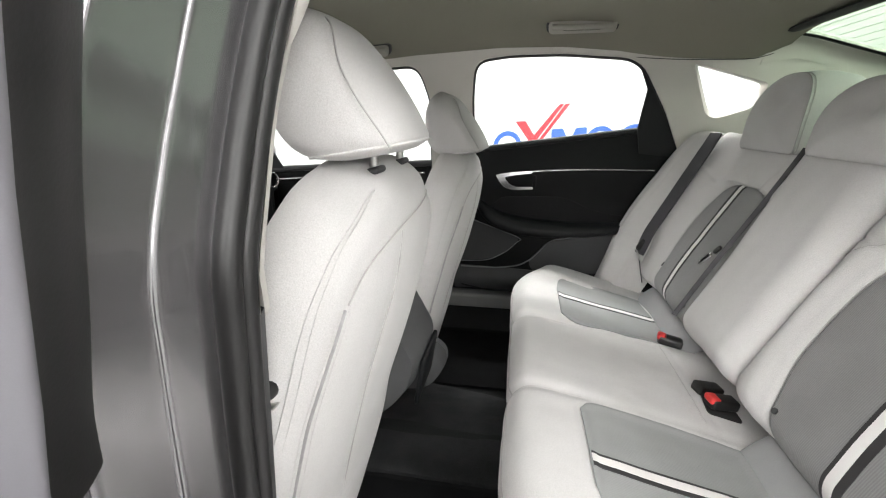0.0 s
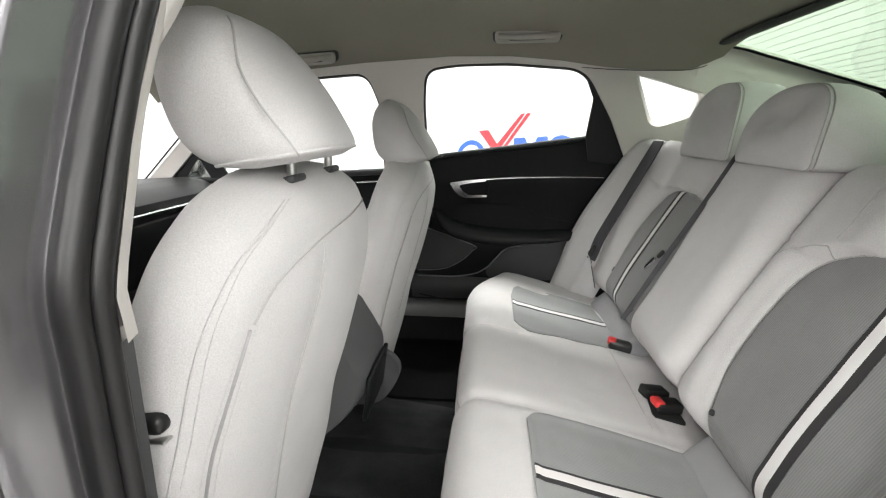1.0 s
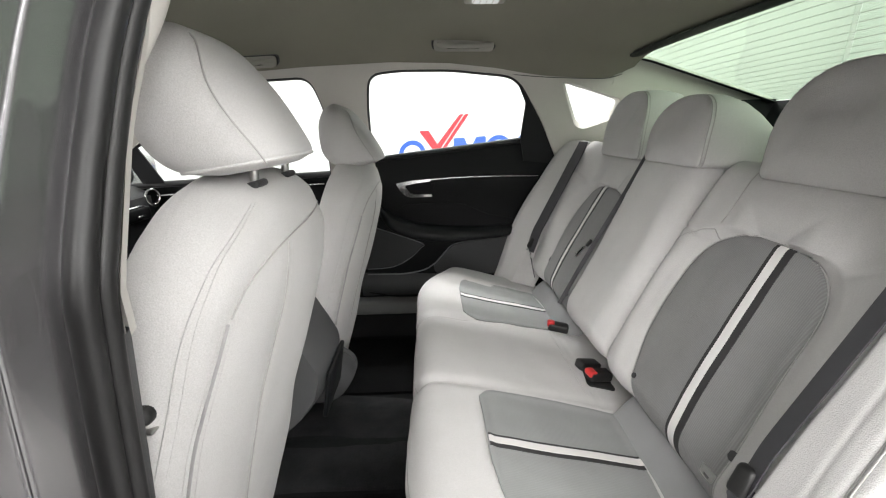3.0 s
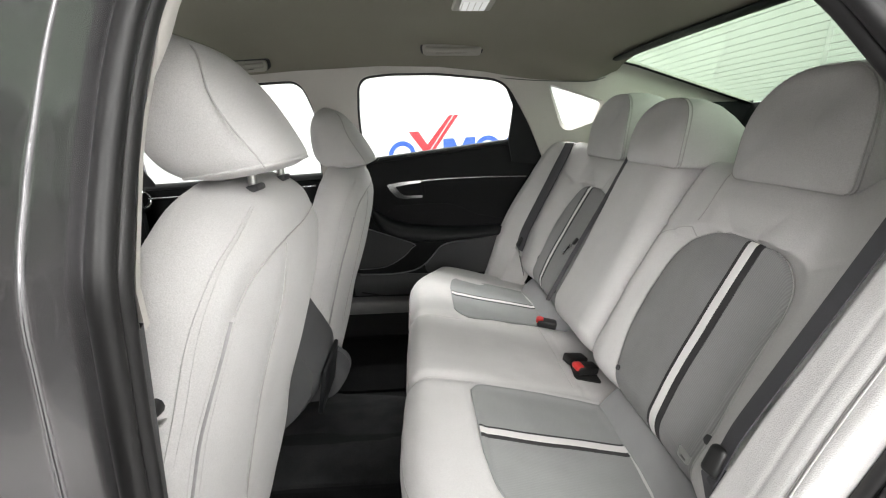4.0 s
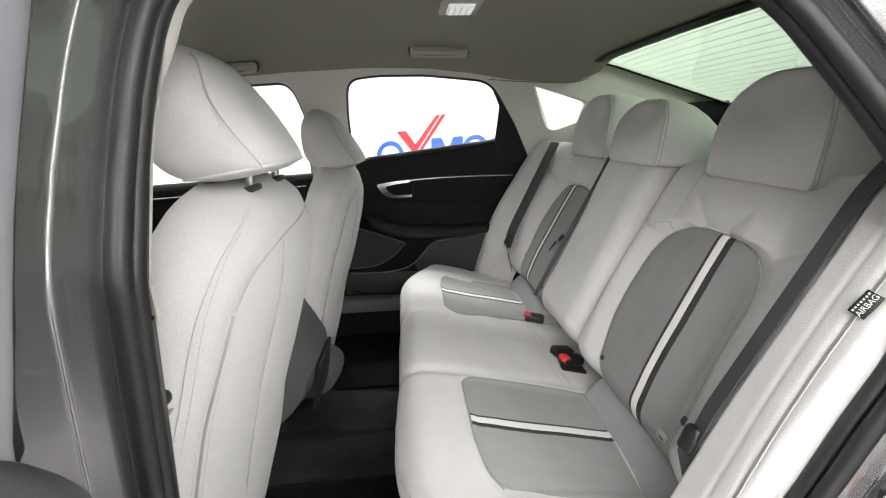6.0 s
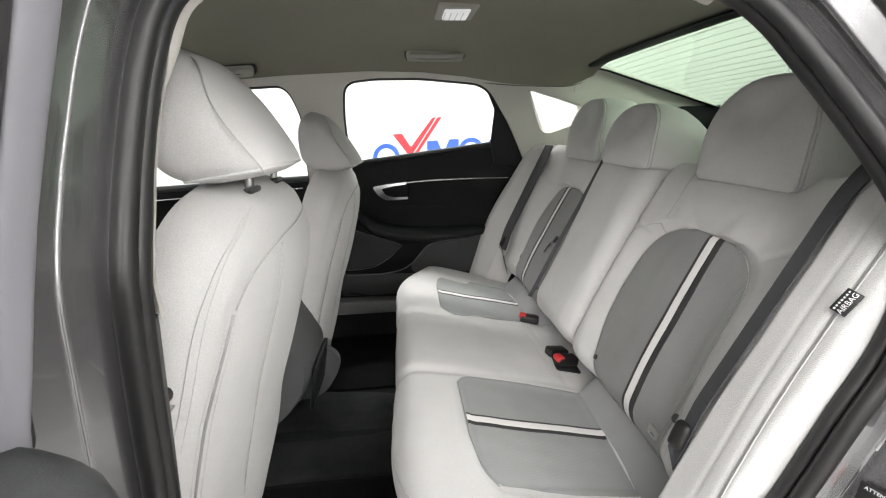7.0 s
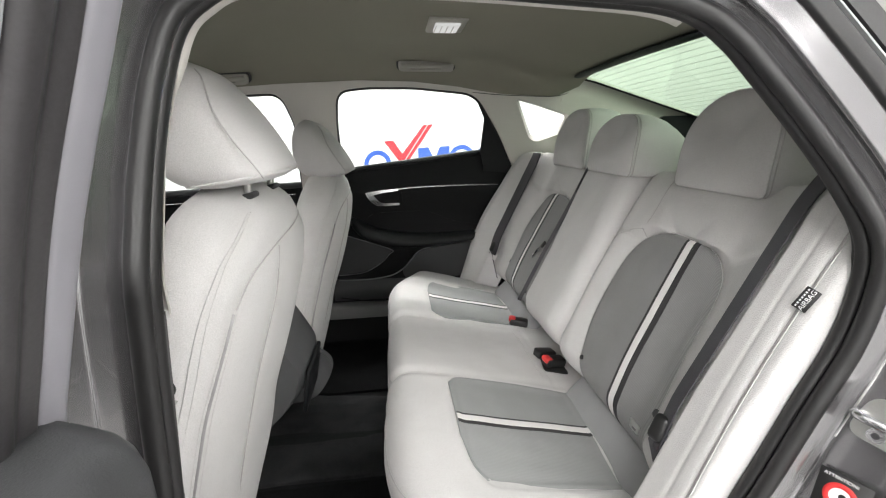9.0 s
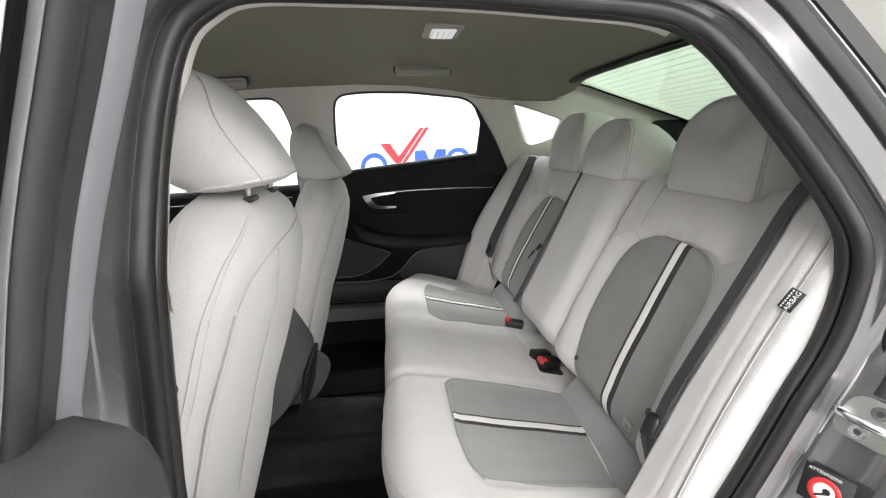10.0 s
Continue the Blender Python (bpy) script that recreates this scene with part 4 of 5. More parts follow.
def front_seat(x0, y0, z0, raised, inner):
    st = thing("bucket_seat", "light grey cloth front seat seen from behind", "seat", "front seats", at=(x0, y0, z0))
    bm = bmesh.new()
    zs = [0.34 + 0.70 * k / 150 for k in range(151)] + [1.048, 1.055, 1.062, 1.068, 1.073, 1.077, 1.080]
    loft(bm, [fseat_ring(z) for z in zs])
    bk = part("backrest", bm, CLOTH, st, "light grey cloth backrest with stitched seams and a zip")
    up = Matrix.Translation((0, -0.012, raised))
    bm = front_headrest()
    bm.transform(up)
    hr = part("headrest", bm, CLOTH, st, "light grey cloth headrest on two steel posts")
    for dy in (-0.036, 0.087):
        part("post", tube([(-0.018, dy, 1.05), (-0.014, dy, 1.12 + raised)], 0.0065, 12), STEEL, st)
        part("sleeve", tube([(-0.0185, dy, 1.056), (-0.0178, dy, 1.070)], 0.0085, 12), GREY_PLASTIC, st)
    line = lambda key, lift: spline([fseat_back(y, z, lift) for y, z in SEAMS[key]], 8)
    part("zip", tube(line("zip", 0.0004), 0.0040, 8, flat=0.4), ZIP, bk, "grey zip in the back cover")
    for dy in (-0.007, 0.007):
        part("stitching", stitches(spline([fseat_back(y + dy, z, 0.0022) for y, z in SEAMS["zip"]], 8), 0.0055, 0.0036, 0.0006, Vector((0, 0, 0))), THREAD, bk)
    for key in ("outer", "shoulder", "inner"):
        part("seam_cord", tube(line(key, 0.0014), 0.0012, 6), CLOTH if key == "outer" else CLOTH_SEAM, bk)
    part("stitching", stitches(spline([fseat_back(y + 0.007, z, 0.0018) for y, z in SEAMS["outer"]], 8), 0.0060, 0.0042, 0.0007, Vector((0, 0, 0))), THREAD, bk)
    hs = spline([(-0.052, -0.060, 1.243), (-0.037, -0.077, 1.229), (-0.018, -0.107, 1.186), (0.002, -0.115, 1.151), (0.026, -0.107, 1.111), (0.032, -0.100, 1.096)], 8)
    part("seam_cord", tube([up @ p for p in hs], 0.0012, 6), CLOTH_SEAM, hr)
    rim = [p + Vector((0.0008 if p.x > -0.03 else -0.0008, -0.012, raised)) for p in headrest_ring(0.07)]
    part("piping", tube(rim, 0.0026, 6, True), CLOTH, hr, "cloth piping round the foot of the headrest")
    part("seat_cushion", rbox((0.50, 0.50, 0.17), 0.06, 4, Matrix.Translation((-0.42, 0, 0.47)) @ pose(0, 0, 0, 0, 8, 0)), CLOTH, st)
    part("seat_base", rbox((0.42, 0.40, 0.16), 0.03, 3, Matrix.Translation((-0.40, 0, 0.32))), SOFT_BLACK, st)
    cover = round_poly([(-0.24, 0.555), (-0.12, 0.542), (-0.082, 0.530), (-0.052, 0.505), (-0.043, 0.470), (-0.060, 0.426), (-0.101, 0.378), (-0.148, 0.362), (-0.24, 0.362)], 0.025)
    bm = plate(cover, [], lambda a, b: (a, inner * (0.222 + 0.020 * smooth01((0.52 - b) / 0.03) * smooth01((-0.055 - a) / 0.03)), b), (0, inner * 0.024, 0))
    if inner < 0:
        part("recliner_cover", bm, CONSOLE_GREY, st, "charcoal plastic side cover")
    for dy in (-0.036, 0.087):
        part("post_bezel", rbox((0.026, 0.036, 0.010), 0.0045, 3, pose(-0.0175, dy, 1.0655, 0, -14, 0)), GREY_PLASTIC, st)
    return st


front_seat(0, -0.364, -0.003, 0.003, 1)
front_seat(0.030, 0.372, -0.036, -0.020, -1)

# ---- far door trim ----
door = thing("rear_door", "closed rear door with black trim and chrome handle strip", "door", at=(0, 0, 0))
DOOR_Y = curve1([(0.42, 0.690), (0.55, 0.695), (0.66, 0.690), (0.72, 0.695), (0.82, 0.700), (0.92, 0.688), (1.0, 0.700), (1.09, 0.712)])
SILL_Z = lambda x: 1.017 + 0.112 * x


def door_at(x, z, off=0.0):
    return Vector((x, DOOR_Y(z) - off, z))


part("door_panel", sheet(60, 60, lambda u, v: door_at(-0.10 + 0.86 * u, 0.425 + (SILL_Z(-0.10 + 0.86 * u) - 0.425) * v), (0, 0.03, 0)), BLACK_TRIM, door, "black door trim panel")
part("window_sill", tube([door_at(-0.10 + 0.86 * i / 20, SILL_Z(-0.10 + 0.86 * i / 20) - 0.004, 0.0) for i in range(21)], 0.012, 10), SOFT_BLACK, door)
STRIP = [(0.150, 0.9265), (0.22, 0.932), (0.32, 0.938), (0.48, 0.941), (0.662, 0.940)]
part("chrome_strip", tube(spline([door_at(a, b, 0.006) for a, b in STRIP], 8), lambda t: 0.0048 - 0.0025 * t, 8), CHROME, door, "satin chrome strip")
PULL = round_poly([(0.086, 0.921), (0.098, 0.896), (0.122, 0.867), (0.150, 0.861), (0.230, 0.864), (0.230, 0.874), (0.162, 0.874), (0.140, 0.884), (0.120, 0.911), (0.165, 0.920), (0.225, 0.927), (0.225, 0.936), (0.150, 0.931)], [0.008, 0.02, 0.02, 0.02, 0.004, 0.004, 0.012, 0.012, 0.008, 0.01, 0.002, 0.002, 0.02])
part("pull_handle", plate(PULL, [], lambda a, b: door_at(a, b, 0.018), (0, 0.014, 0)), CHROME, door, "chrome inner door handle")
part("handle_cup", plate(round_poly([(0.118, 0.915), (0.228, 0.924), (0.226, 0.874), (0.145, 0.874)], 0.01), [], lambda a, b: door_at(a, b, 0.002), (0, -0.002, 0)), FRIT, door)


def arm_at(u, v):
    x = 0.015 + 0.68 * u
    t = curve1([(0.015, 0.822), (0.042, 0.802), (0.114, 0.764), (0.215, 0.741), (0.388, 0.730), (0.558, 0.736), (0.75, 0.745)])(x)
    bt = curve1([(0.015, 0.786), (0.042, 0.752), (0.112, 0.708), (0.244, 0.682), (0.40, 0.688), (0.562, 0.702), (0.75, 0.715)])(x)
    a = math.pi * (v - 0.5)
    c = (t + bt) / 2
    return Vector((x, 0.70 - 0.085 * math.cos(a) ** 0.5 * smooth01(u * 9 + 0.35) * (0.35 + 0.65 * smooth01((1 - u) * 3.0)), c + (t - bt) / 2 * math.sin(a) * 1.15))


part("armrest", sheet(50, 16, arm_at, (0, 0.02, 0)), SOFT_BLACK, door, "soft black armrest")
part("map_pocket", plate(round_poly([(0.225, 0.565), (0.305, 0.660), (0.526, 0.692), (0.74, 0.716), (0.74, 0.53), (0.245, 0.53)], [0.03, 0.04, 0.02, 0.01, 0.01, 0.02]), [], lambda a, b: door_at(a, b, 0.024), (0, 0.02, 0)), GREY_PLASTIC, door, "charcoal map pocket")
part("speaker_grille", plate(round_poly([(-0.06, 0.752), (0.0, 0.735), (0.191, 0.664), (0.137, 0.607), (0.075, 0.571), (-0.027, 0.557), (-0.06, 0.557)], [0.01, 0.02, 0.02, 0.02, 0.03, 0.02, 0.01]), [], lambda a, b: door_at(a, b, 0.012), (0, 0.01, 0)), GREY_PLASTIC, door, "charcoal speaker grille")
part("lower_trim", sheet(30, 8, lambda u, v: Vector((-0.08 + 0.50 * u, 0.688 - 0.018 * math.sin(math.pi * v), 0.432 + (0.105 - 0.02 * u) * v)), (0, 0.02, 0)), GREY_PLASTIC, door)

# Pale tubes put edge highlights into colour; the last line is dark.
for pts, off, r in (([(0.240, 0.583), (0.275, 0.625), (0.306, 0.658), (0.36, 0.674), (0.526, 0.694), (0.70, 0.713)], 0.026, 0.0022), ([(-0.05, 0.537), (0.03, 0.536), (0.106, 0.537), (0.19, 0.552), (0.240, 0.583)], 0.024, 0.0028),
                    ([(-0.05, 0.750), (0.0, 0.735), (0.10, 0.700), (0.188, 0.665), (0.175, 0.645), (0.137, 0.607), (0.075, 0.571), (0.02, 0.560), (-0.05, 0.557)], 0.014, 0.0018),
                    ([(-0.05, 0.452), (0.0, 0.442), (0.06, 0.432), (0.18, 0.430)], 0.014, 0.003)):
    part("painted_edge", tube(spline([door_at(a, b, off) for a, b in pts], 8), r, 6), EDGE_GREY if r != 0.003 else FRIT, door)
# Flat plate without depth; its black is the shade of the recess.
part("recess_shade", plate(round_poly([(0.071, 0.793), (0.11, 0.828), (0.244, 0.834), (0.362, 0.831), (0.451, 0.785), (0.60, 0.757), (0.55, 0.735), (0.20, 0.742), (0.10, 0.765)], [0.01, 0.02, 0.03, 0.04, 0.03, 0.01, 0.02, 0.03, 0.02]), [], lambda a, b: door_at(a, b, 0.003), (0, 0.002, 0)), FRIT, door, "flat black plate for the shaded recess over the armrest")
part("switch", rbox((0.012, 0.012, 0.045), 0.003, 2, Matrix.Translation((0.236, 0.690, 0.895))), FRIT, door)

# ---- centre console ----
console = thing("centre_console", "charcoal plastic rear end of the centre console", "console", at=(0, 0, 0))
bm = bmesh.new()
loft(bm, [[(-0.62, -0.115, z0), (-0.62, 0.115, z0), (x1, 0.115, z0), (x1 + 0.012, 0.08, z0), (x1 + 0.012, -0.08, z0), (x1, -0.115, z0)] for z0, x1 in ((0.24, -0.34), (0.36, -0.20), (0.44, -0.115), (0.50, -0.072), (0.555, -0.058), (0.572, -0.058), (0.68, -0.110), (0.694, -0.125), (0.697, -0.15))])
part("body", bm, CONSOLE_GREY, console)
part("rear_panel", rbox((0.012, 0.17, 0.13), 0.005, 2, pose(-0.050, 0, 0.490, 0, 10, 0)), SOFT_BLACK, console, "black rear panel of the console")
part("armrest_lid", rbox((0.30, 0.19, 0.035), 0.014, 3, Matrix.Translation((-0.30, 0, 0.705))), SOFT_BLACK, console)

# ---- roof fittings ----
def grab(x0, x1, z0, z1, y):
    g = thing("grab_handle", "beige fold-up grab handle on the roof rail", "handle", "grab handles", at=((x0 + x1) / 2, y, (z0 + z1) / 2))
    L = x1 - x0
    s = (z1 - z0) / L
    P = [(-L / 2, 0.01, -s * L / 2 + 0.006), (-L / 2 + 0.012, -0.012, -s * L / 2 - 0.002), (-L / 2 + 0.05, -0.020, -s * L / 2 * 0.6 - 0.006), (0, -0.022, -0.007), (L / 2 - 0.05, -0.020, s * L / 2 * 0.6 - 0.006), (L / 2 - 0.012, -0.012, s * L / 2 - 0.002), (L / 2, 0.01, s * L / 2 + 0.006)]
    part("grip", tube(spline([(a, b - 0.004, c + 0.006) for a, b, c in P[1:-1]], 8), 0.0065, 10, flat=1.3), HANDLE, g)
    big = round_poly([(-L / 2 - 0.006, 0.022), (L / 2 + 0.006, 0.022), (L / 2 + 0.004, -0.010), (-L / 2 - 0.004, -0.010)], 0.014)
    o = round_poly([(-L / 2, 0.017), (L / 2, 0.017), (L / 2 - 0.003, -0.016), (-L / 2 + 0.003, -0.016)], 0.014)
    hole = round_poly([(-L / 2 + 0.042, 0.000), (L / 2 - 0.042, 0.000), (L / 2 - 0.046, -0.009), (-L / 2 + 0.046, -0.009)], 0.004)
    # Oversize charcoal plate paints the shaded gap and slot of the handle.
    part("recess", plate(big, [], lambda a, b: (a, -0.006 - 0.25 * b, b + s * a), (0, 0.012, 0.004)), GREY_PLASTIC, g, "charcoal plate standing for the shaded gap round the handle")
    part("base_plate", plate(o, [hole], lambda a, b: (a, -0.016 - 0.25 * b, b + s * a), (0, 0.010, 0.003)), HANDLE, g)
    return g


grab(0.244, 0.443, 1.386, 1.384, 0.492)
grab(-0.395, -0.262, 1.338, 1.344, 0.49)
dome = thing("dome_lamp", "white dome lamp in a beige frame on the headliner", "lamp", at=(0.366, 0.088, 1.423))
part("frame", rbox((0.100, 0.135, 0.012), 0.006, 3, Matrix.Translation((0, 0, 0.004))), HANDLE, dome)
for k in range(5):
    part("lens_rib", tube([(-0.030 + 0.015 * k, -0.034, -0.0085), (-0.030 + 0.015 * k, 0.034, -0.0085)], 0.0009, 5), HANDLE, dome)
part("lens", rbox((0.064, 0.084, 0.012), 0.005, 3, Matrix.Translation((0, 0, -0.002))), LENS, dome)

# ---- open rear door beside the camera ----
odoor = thing("open_rear_door", "open rear door with grey painted frame and charcoal trim", "door", at=(0, 0, 0))
EDGE = curve1([(0.30, -0.020), (0.70, -0.005), (0.98, 0.022), (1.05, 0.042), (1.12, 0.068), (1.20, 0.103), (1.34, 0.160)])
EDGE_Y = curve1([(0.30, -0.852), (0.70, -0.854), (0.98, -0.857), (1.05, -0.858), (1.12, -0.863), (1.20, -0.868), (1.34, -0.874)])
DD, DT = Vector((-0.22, -0.975, 0)), Vector((0.975, -0.22, 0))


def leaf(section, z0, z1, n=30):
    bm = bmesh.new()
    rings = []
    for k in range(n + 1):
        z = z0 + (z1 - z0) * k / n
        o = Vector((EDGE(z), EDGE_Y(z), z))
        rings.append([o + DD * (a - 0.004) + DT * (b - 0.005) for a, b in section])
    loft(bm, rings)
    return bm


def smooth_section(pts, n=4):
    return [(v.x, v.y) for v in spline([(*p, 0) for p in pts], n, True)]


part("door_frame", leaf(smooth_section([(0.0, -0.003), (0.001, 0.001), (0.004, 0.003), (0.010, 0.0025), (0.0145, 0.001), (0.0165, -0.002), (0.018, -0.008), (0.040, -0.011), (0.08, -0.012), (0.08, -0.04), (0.01, -0.04), (-0.002, -0.015)]), 0.30, 1.36), PAINT_LILAC, odoor, "lilac-grey painted door frame")
part("door_seal", leaf(smooth_section([(0.0160, -0.002), (0.0172, 0.002), (0.021, 0.003), (0.027, 0.0028), (0.030, 0.0045), (0.034, 0.008), (0.040, 0.0092), (0.045, 0.0072), (0.0475, 0.002), (0.047, -0.008), (0.0165, -0.009)]), 0.97, 1.36), DOOR_RUBBER, odoor, "rubber seal of the door frame, highlights put in as dark grey")
part("seal_edge", leaf(smooth_section([(0.0472, 0.002), (0.0476, 0.0060), (0.0486, 0.0060), (0.0490, 0.001)]), 0.97, 1.36), EDGE_GREY, odoor)
part("glass_channel", leaf(smooth_section([(0.0490, -0.002), (0.050, 0.002), (0.0555, 0.003), (0.0575, -0.002), (0.056, -0.012), (0.049, -0.012)]), 0.97, 1.36), FRIT, odoor)
part("chrome_edge", leaf(smooth_section([(0.0575, 0.000), (0.0580, 0.0045), (0.0594, 0.004), (0.0598, -0.004)]), 0.97, 1.36), CHROME, odoor)
part("outer_skin", leaf(smooth_section([(0.062, -0.012), (0.60, -0.02), (0.95, -0.02), (0.95, -0.10), (0.10, -0.09)], 2), 0.30, 1.00), PAINT_LILAC, odoor)
part("glass_run", leaf(smooth_section([(0.060, -0.003), (0.072, 0.0), (0.078, -0.012), (0.060, -0.02)]), 0.97, 1.36), RUBBER, odoor)
part("edge_seal", leaf(smooth_section([(-0.038, -0.052), (-0.035, -0.046), (-0.024, -0.036), (-0.012, -0.028), (-0.004, -0.020), (-0.002, -0.016), (0.002, -0.014), (0.004, -0.036), (-0.032, -0.060)]), 0.964, 1.36), RUBBER, odoor, "black rubber strip along the hinge edge of the door")
DO = Vector((0.022, -0.857, 0))


def trim_ring(z, k):
    o = DO + Vector((0, 0, z))
    return [o + DD * a + DT * b for a, b in smooth_section([(-0.004 + k, -0.010), (-0.003 + k, 0.030 - k), (0.004 + k, 0.051 - k), (0.020 + k, 0.060 - 1.2 * k), (0.10, 0.072 - 1.2 * k), (0.5, 0.08 - 1.2 * k), (0.92, 0.07 - k), (0.92, -0.015), (0.10, -0.018), (0.03, -0.016)])]


bm = bmesh.new()
loft(bm, [trim_ring(z, k) for z, k in ((0.32, 0.0), (0.6, 0.0), (0.8, 0), (0.95, 0.0), (0.978, 0.0), (0.990, 0.0018), (0.998, 0.0048), (1.003, 0.009), (1.005, 0.015))])
part("door_trim", bm, GREY_PLASTIC, odoor, "charcoal grained door trim")

# ---- rear edge of the opening: black strips, striker, warning label ----
ARC = [f for f in FR if f[0].x > 0.36 and f[0].z > 0.86]
ARC.sort(key=lambda f: math.atan2(f[0].z - 0.9, f[0].x - 0.33), reverse=True)
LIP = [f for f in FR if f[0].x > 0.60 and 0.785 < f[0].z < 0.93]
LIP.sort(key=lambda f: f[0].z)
# Thin pale tube: the bright edge highlight of the jamb crease, painted in.
part("crease_glint", tube([p + a * 0.0350 + s * 0.0225 for p, a, s in LIP], 0.0013, 6), PAINT_GLINT, car)
part("roof_gutter", sweep([(0.041, 0.042), (0.042, 0.049), (0.045, 0.051), (0.058, 0.053), (0.060, 0.046)], ARC, False), RUBBER, car, "black rubber outer strip")
part("bright_line", sweep([(0.060, 0.048), (0.0615, 0.0545), (0.0635, 0.0545), (0.065, 0.048)], ARC, False), EDGE_GREY, car)
part("roof_gutter", sweep([(0.0645, 0.048), (0.067, 0.055), (0.084, 0.058), (0.088, 0.050)], ARC, False), RUBBER, car)
part("quarter_glass", sweep([(0.086, 0.054), (0.110, 0.060), (0.16, 0.068), (0.27, 0.088)], ARC, False), QUARTER_GLASS, car, "quarter glass behind the door opening with its grey reflection painted in")
striker = thing("door_striker", "zinc-plated door striker bolted to the painted jamb", "latch", at=(0.7480, -0.7504, 0.8270))
SX, SU = Vector((0.34, -1.0, 0.0)).normalized(), Vector((0.372, 0.0, 1.0)).normalized()
SN = SX.cross(SU).normalized()
if SN.x > 0:
    SN = -SN


def on_plate(a, b, c):
    return SX * a + SU * b + SN * c


part("plate", plate(round_poly([(-0.028, -0.024), (0.034, -0.028), (0.040, 0.024), (-0.022, 0.030)], 0.018), [], lambda a, b: on_plate(a, b, 0.004), SN * -0.006), STEEL, striker)
part("loop", tube(spline([on_plate(-0.024, 0.002, 0.002), on_plate(-0.025, 0.002, 0.012), on_plate(-0.018, 0.001, 0.019), on_plate(0.012, -0.001, 0.018), on_plate(0.022, -0.002, 0.010), on_plate(0.022, -0.002, 0.002)], 6), 0.0054, 12), CHROME, striker)
for q in ((0.006, 0.0150), (-0.002, -0.0145)):
    part("washer", tube([on_plate(*q, 0.0035), on_plate(*q, 0.0056)], 0.0108, 20), STEEL, striker)
    bolt = part("bolt", tube([on_plate(*q, 0.005), on_plate(*q, 0.0096)], 0.0082, 20), CHROME, striker)
    part("bolt_socket", tube([on_plate(*q, 0.0094), on_plate(*q, 0.0100)], 0.0038, 6), GREY_PLASTIC, bolt)

# ---- seat belts ----
def webbing(pts, width_dirs, w, th=0.0016):
    bm = bmesh.new()
    rings = []
    for p, d in zip(pts, width_dirs):
        d = Vector(d).normalized()
        n = BN
        rings.append([Vector(p) - d * w / 2 - n * th, Vector(p) + d * w / 2 - n * th, Vector(p) + d * w / 2 + n * th, Vector(p) - d * w / 2 + n * th])
    loft(bm, rings)
    return bm


for m in (1, -1):
    bt = thing("seat_belt", "charcoal webbing seat belt hanging down the bench backrest", "seat belt", "seat belts", at=(0, 0, 0))
    zs = [0.63 + (0.46 if m > 0 else 0.41) * k / 30 for k in range(31)]
    pts, dirs = [], []
    for z in zs:
        e = smooth01((z - 0.97) / 0.13)
        y = (-0.569 if m > 0 else -0.556) - 0.02 * e * e
        p = back_plane(y, z, 0.081 - 0.012 * smooth01((0.72 - z) / 0.1) - 0.03 * smooth01((z - 1.06) / 0.04))
        p.y *= m
        pts.append(p)
        dirs.append((0.30 - 0.2 * e, 0.93 * m, 0.0))
    part("webbing", webbing(pts, dirs, 0.029 if m > 0 else 0.054), BELT, bt)
    a = back_plane(-0.566, 0.658, 0.076)
    a.y *= m
    part("tongue_cover", rbox((0.020, 0.026, 0.044), 0.008, 3, Matrix.Translation(a) @ pose(0, 0, 0, 0, 25, 15 * m)), BELT_PLASTIC, bt)
    c = back_plane(-0.526, 0.630, 0.078)
    c.y *= m
    part("tongue", plate(round_poly([(-0.012, -0.022), (0.012, -0.022), (0.013, 0.020), (-0.013, 0.020)], 0.006), [round_poly([(-0.006, -0.016), (0.006, -0.016), (0.006, -0.006), (-0.006, -0.006)], 0.002)], lambda q, r: c + Vector((-0.25 * r, q * m + 0.4 * r * -m, r * 0.8)), BN * 0.002), STEEL, bt)
    low = back_plane(-0.570, 0.634, 0.068)
    low.y *= m
    part("lower_webbing", webbing([low + Vector((0.01, 0, 0.02)), low, low + Vector((0.015, -0.006 * m, -0.06)), low + Vector((0.03, -0.01 * m, -0.12))], [(-0.3, 0.9 * m, 0)] * 4, 0.030), BELT, bt)

mb = thing("seat_belt", "charcoal centre belt tucked beside the centre backrest", "seat belt", "seat belts", at=(0, 0, 0))
pts = [back_plane(0.196 + 0.012 * smooth01((0.95 - z) / 0.25), z, 0.026) for z in [0.58 + 0.46 * k / 20 for k in range(21)]]
part("webbing", webbing(pts, [(-0.8, 0.6, 0.2)] * 21, 0.010), BELT, mb)
tg = back_plane(0.226, 0.748, 0.032)
part("tongue_cover", rbox((0.010, 0.013, 0.026), 0.004, 3, Matrix.Translation(tg + Vector((0.006, -0.012, 0.025))) @ pose(0, 0, 0, 30, 25, 0)), BELT_PLASTIC, mb)
part("tongue", rbox((0.005, 0.018, 0.046), 0.0020, 2, Matrix.Translation(tg + Vector((-0.012, 0.006, -0.006))) @ pose(0, 0, 0, 35, 25, 0)), CHROME, mb)


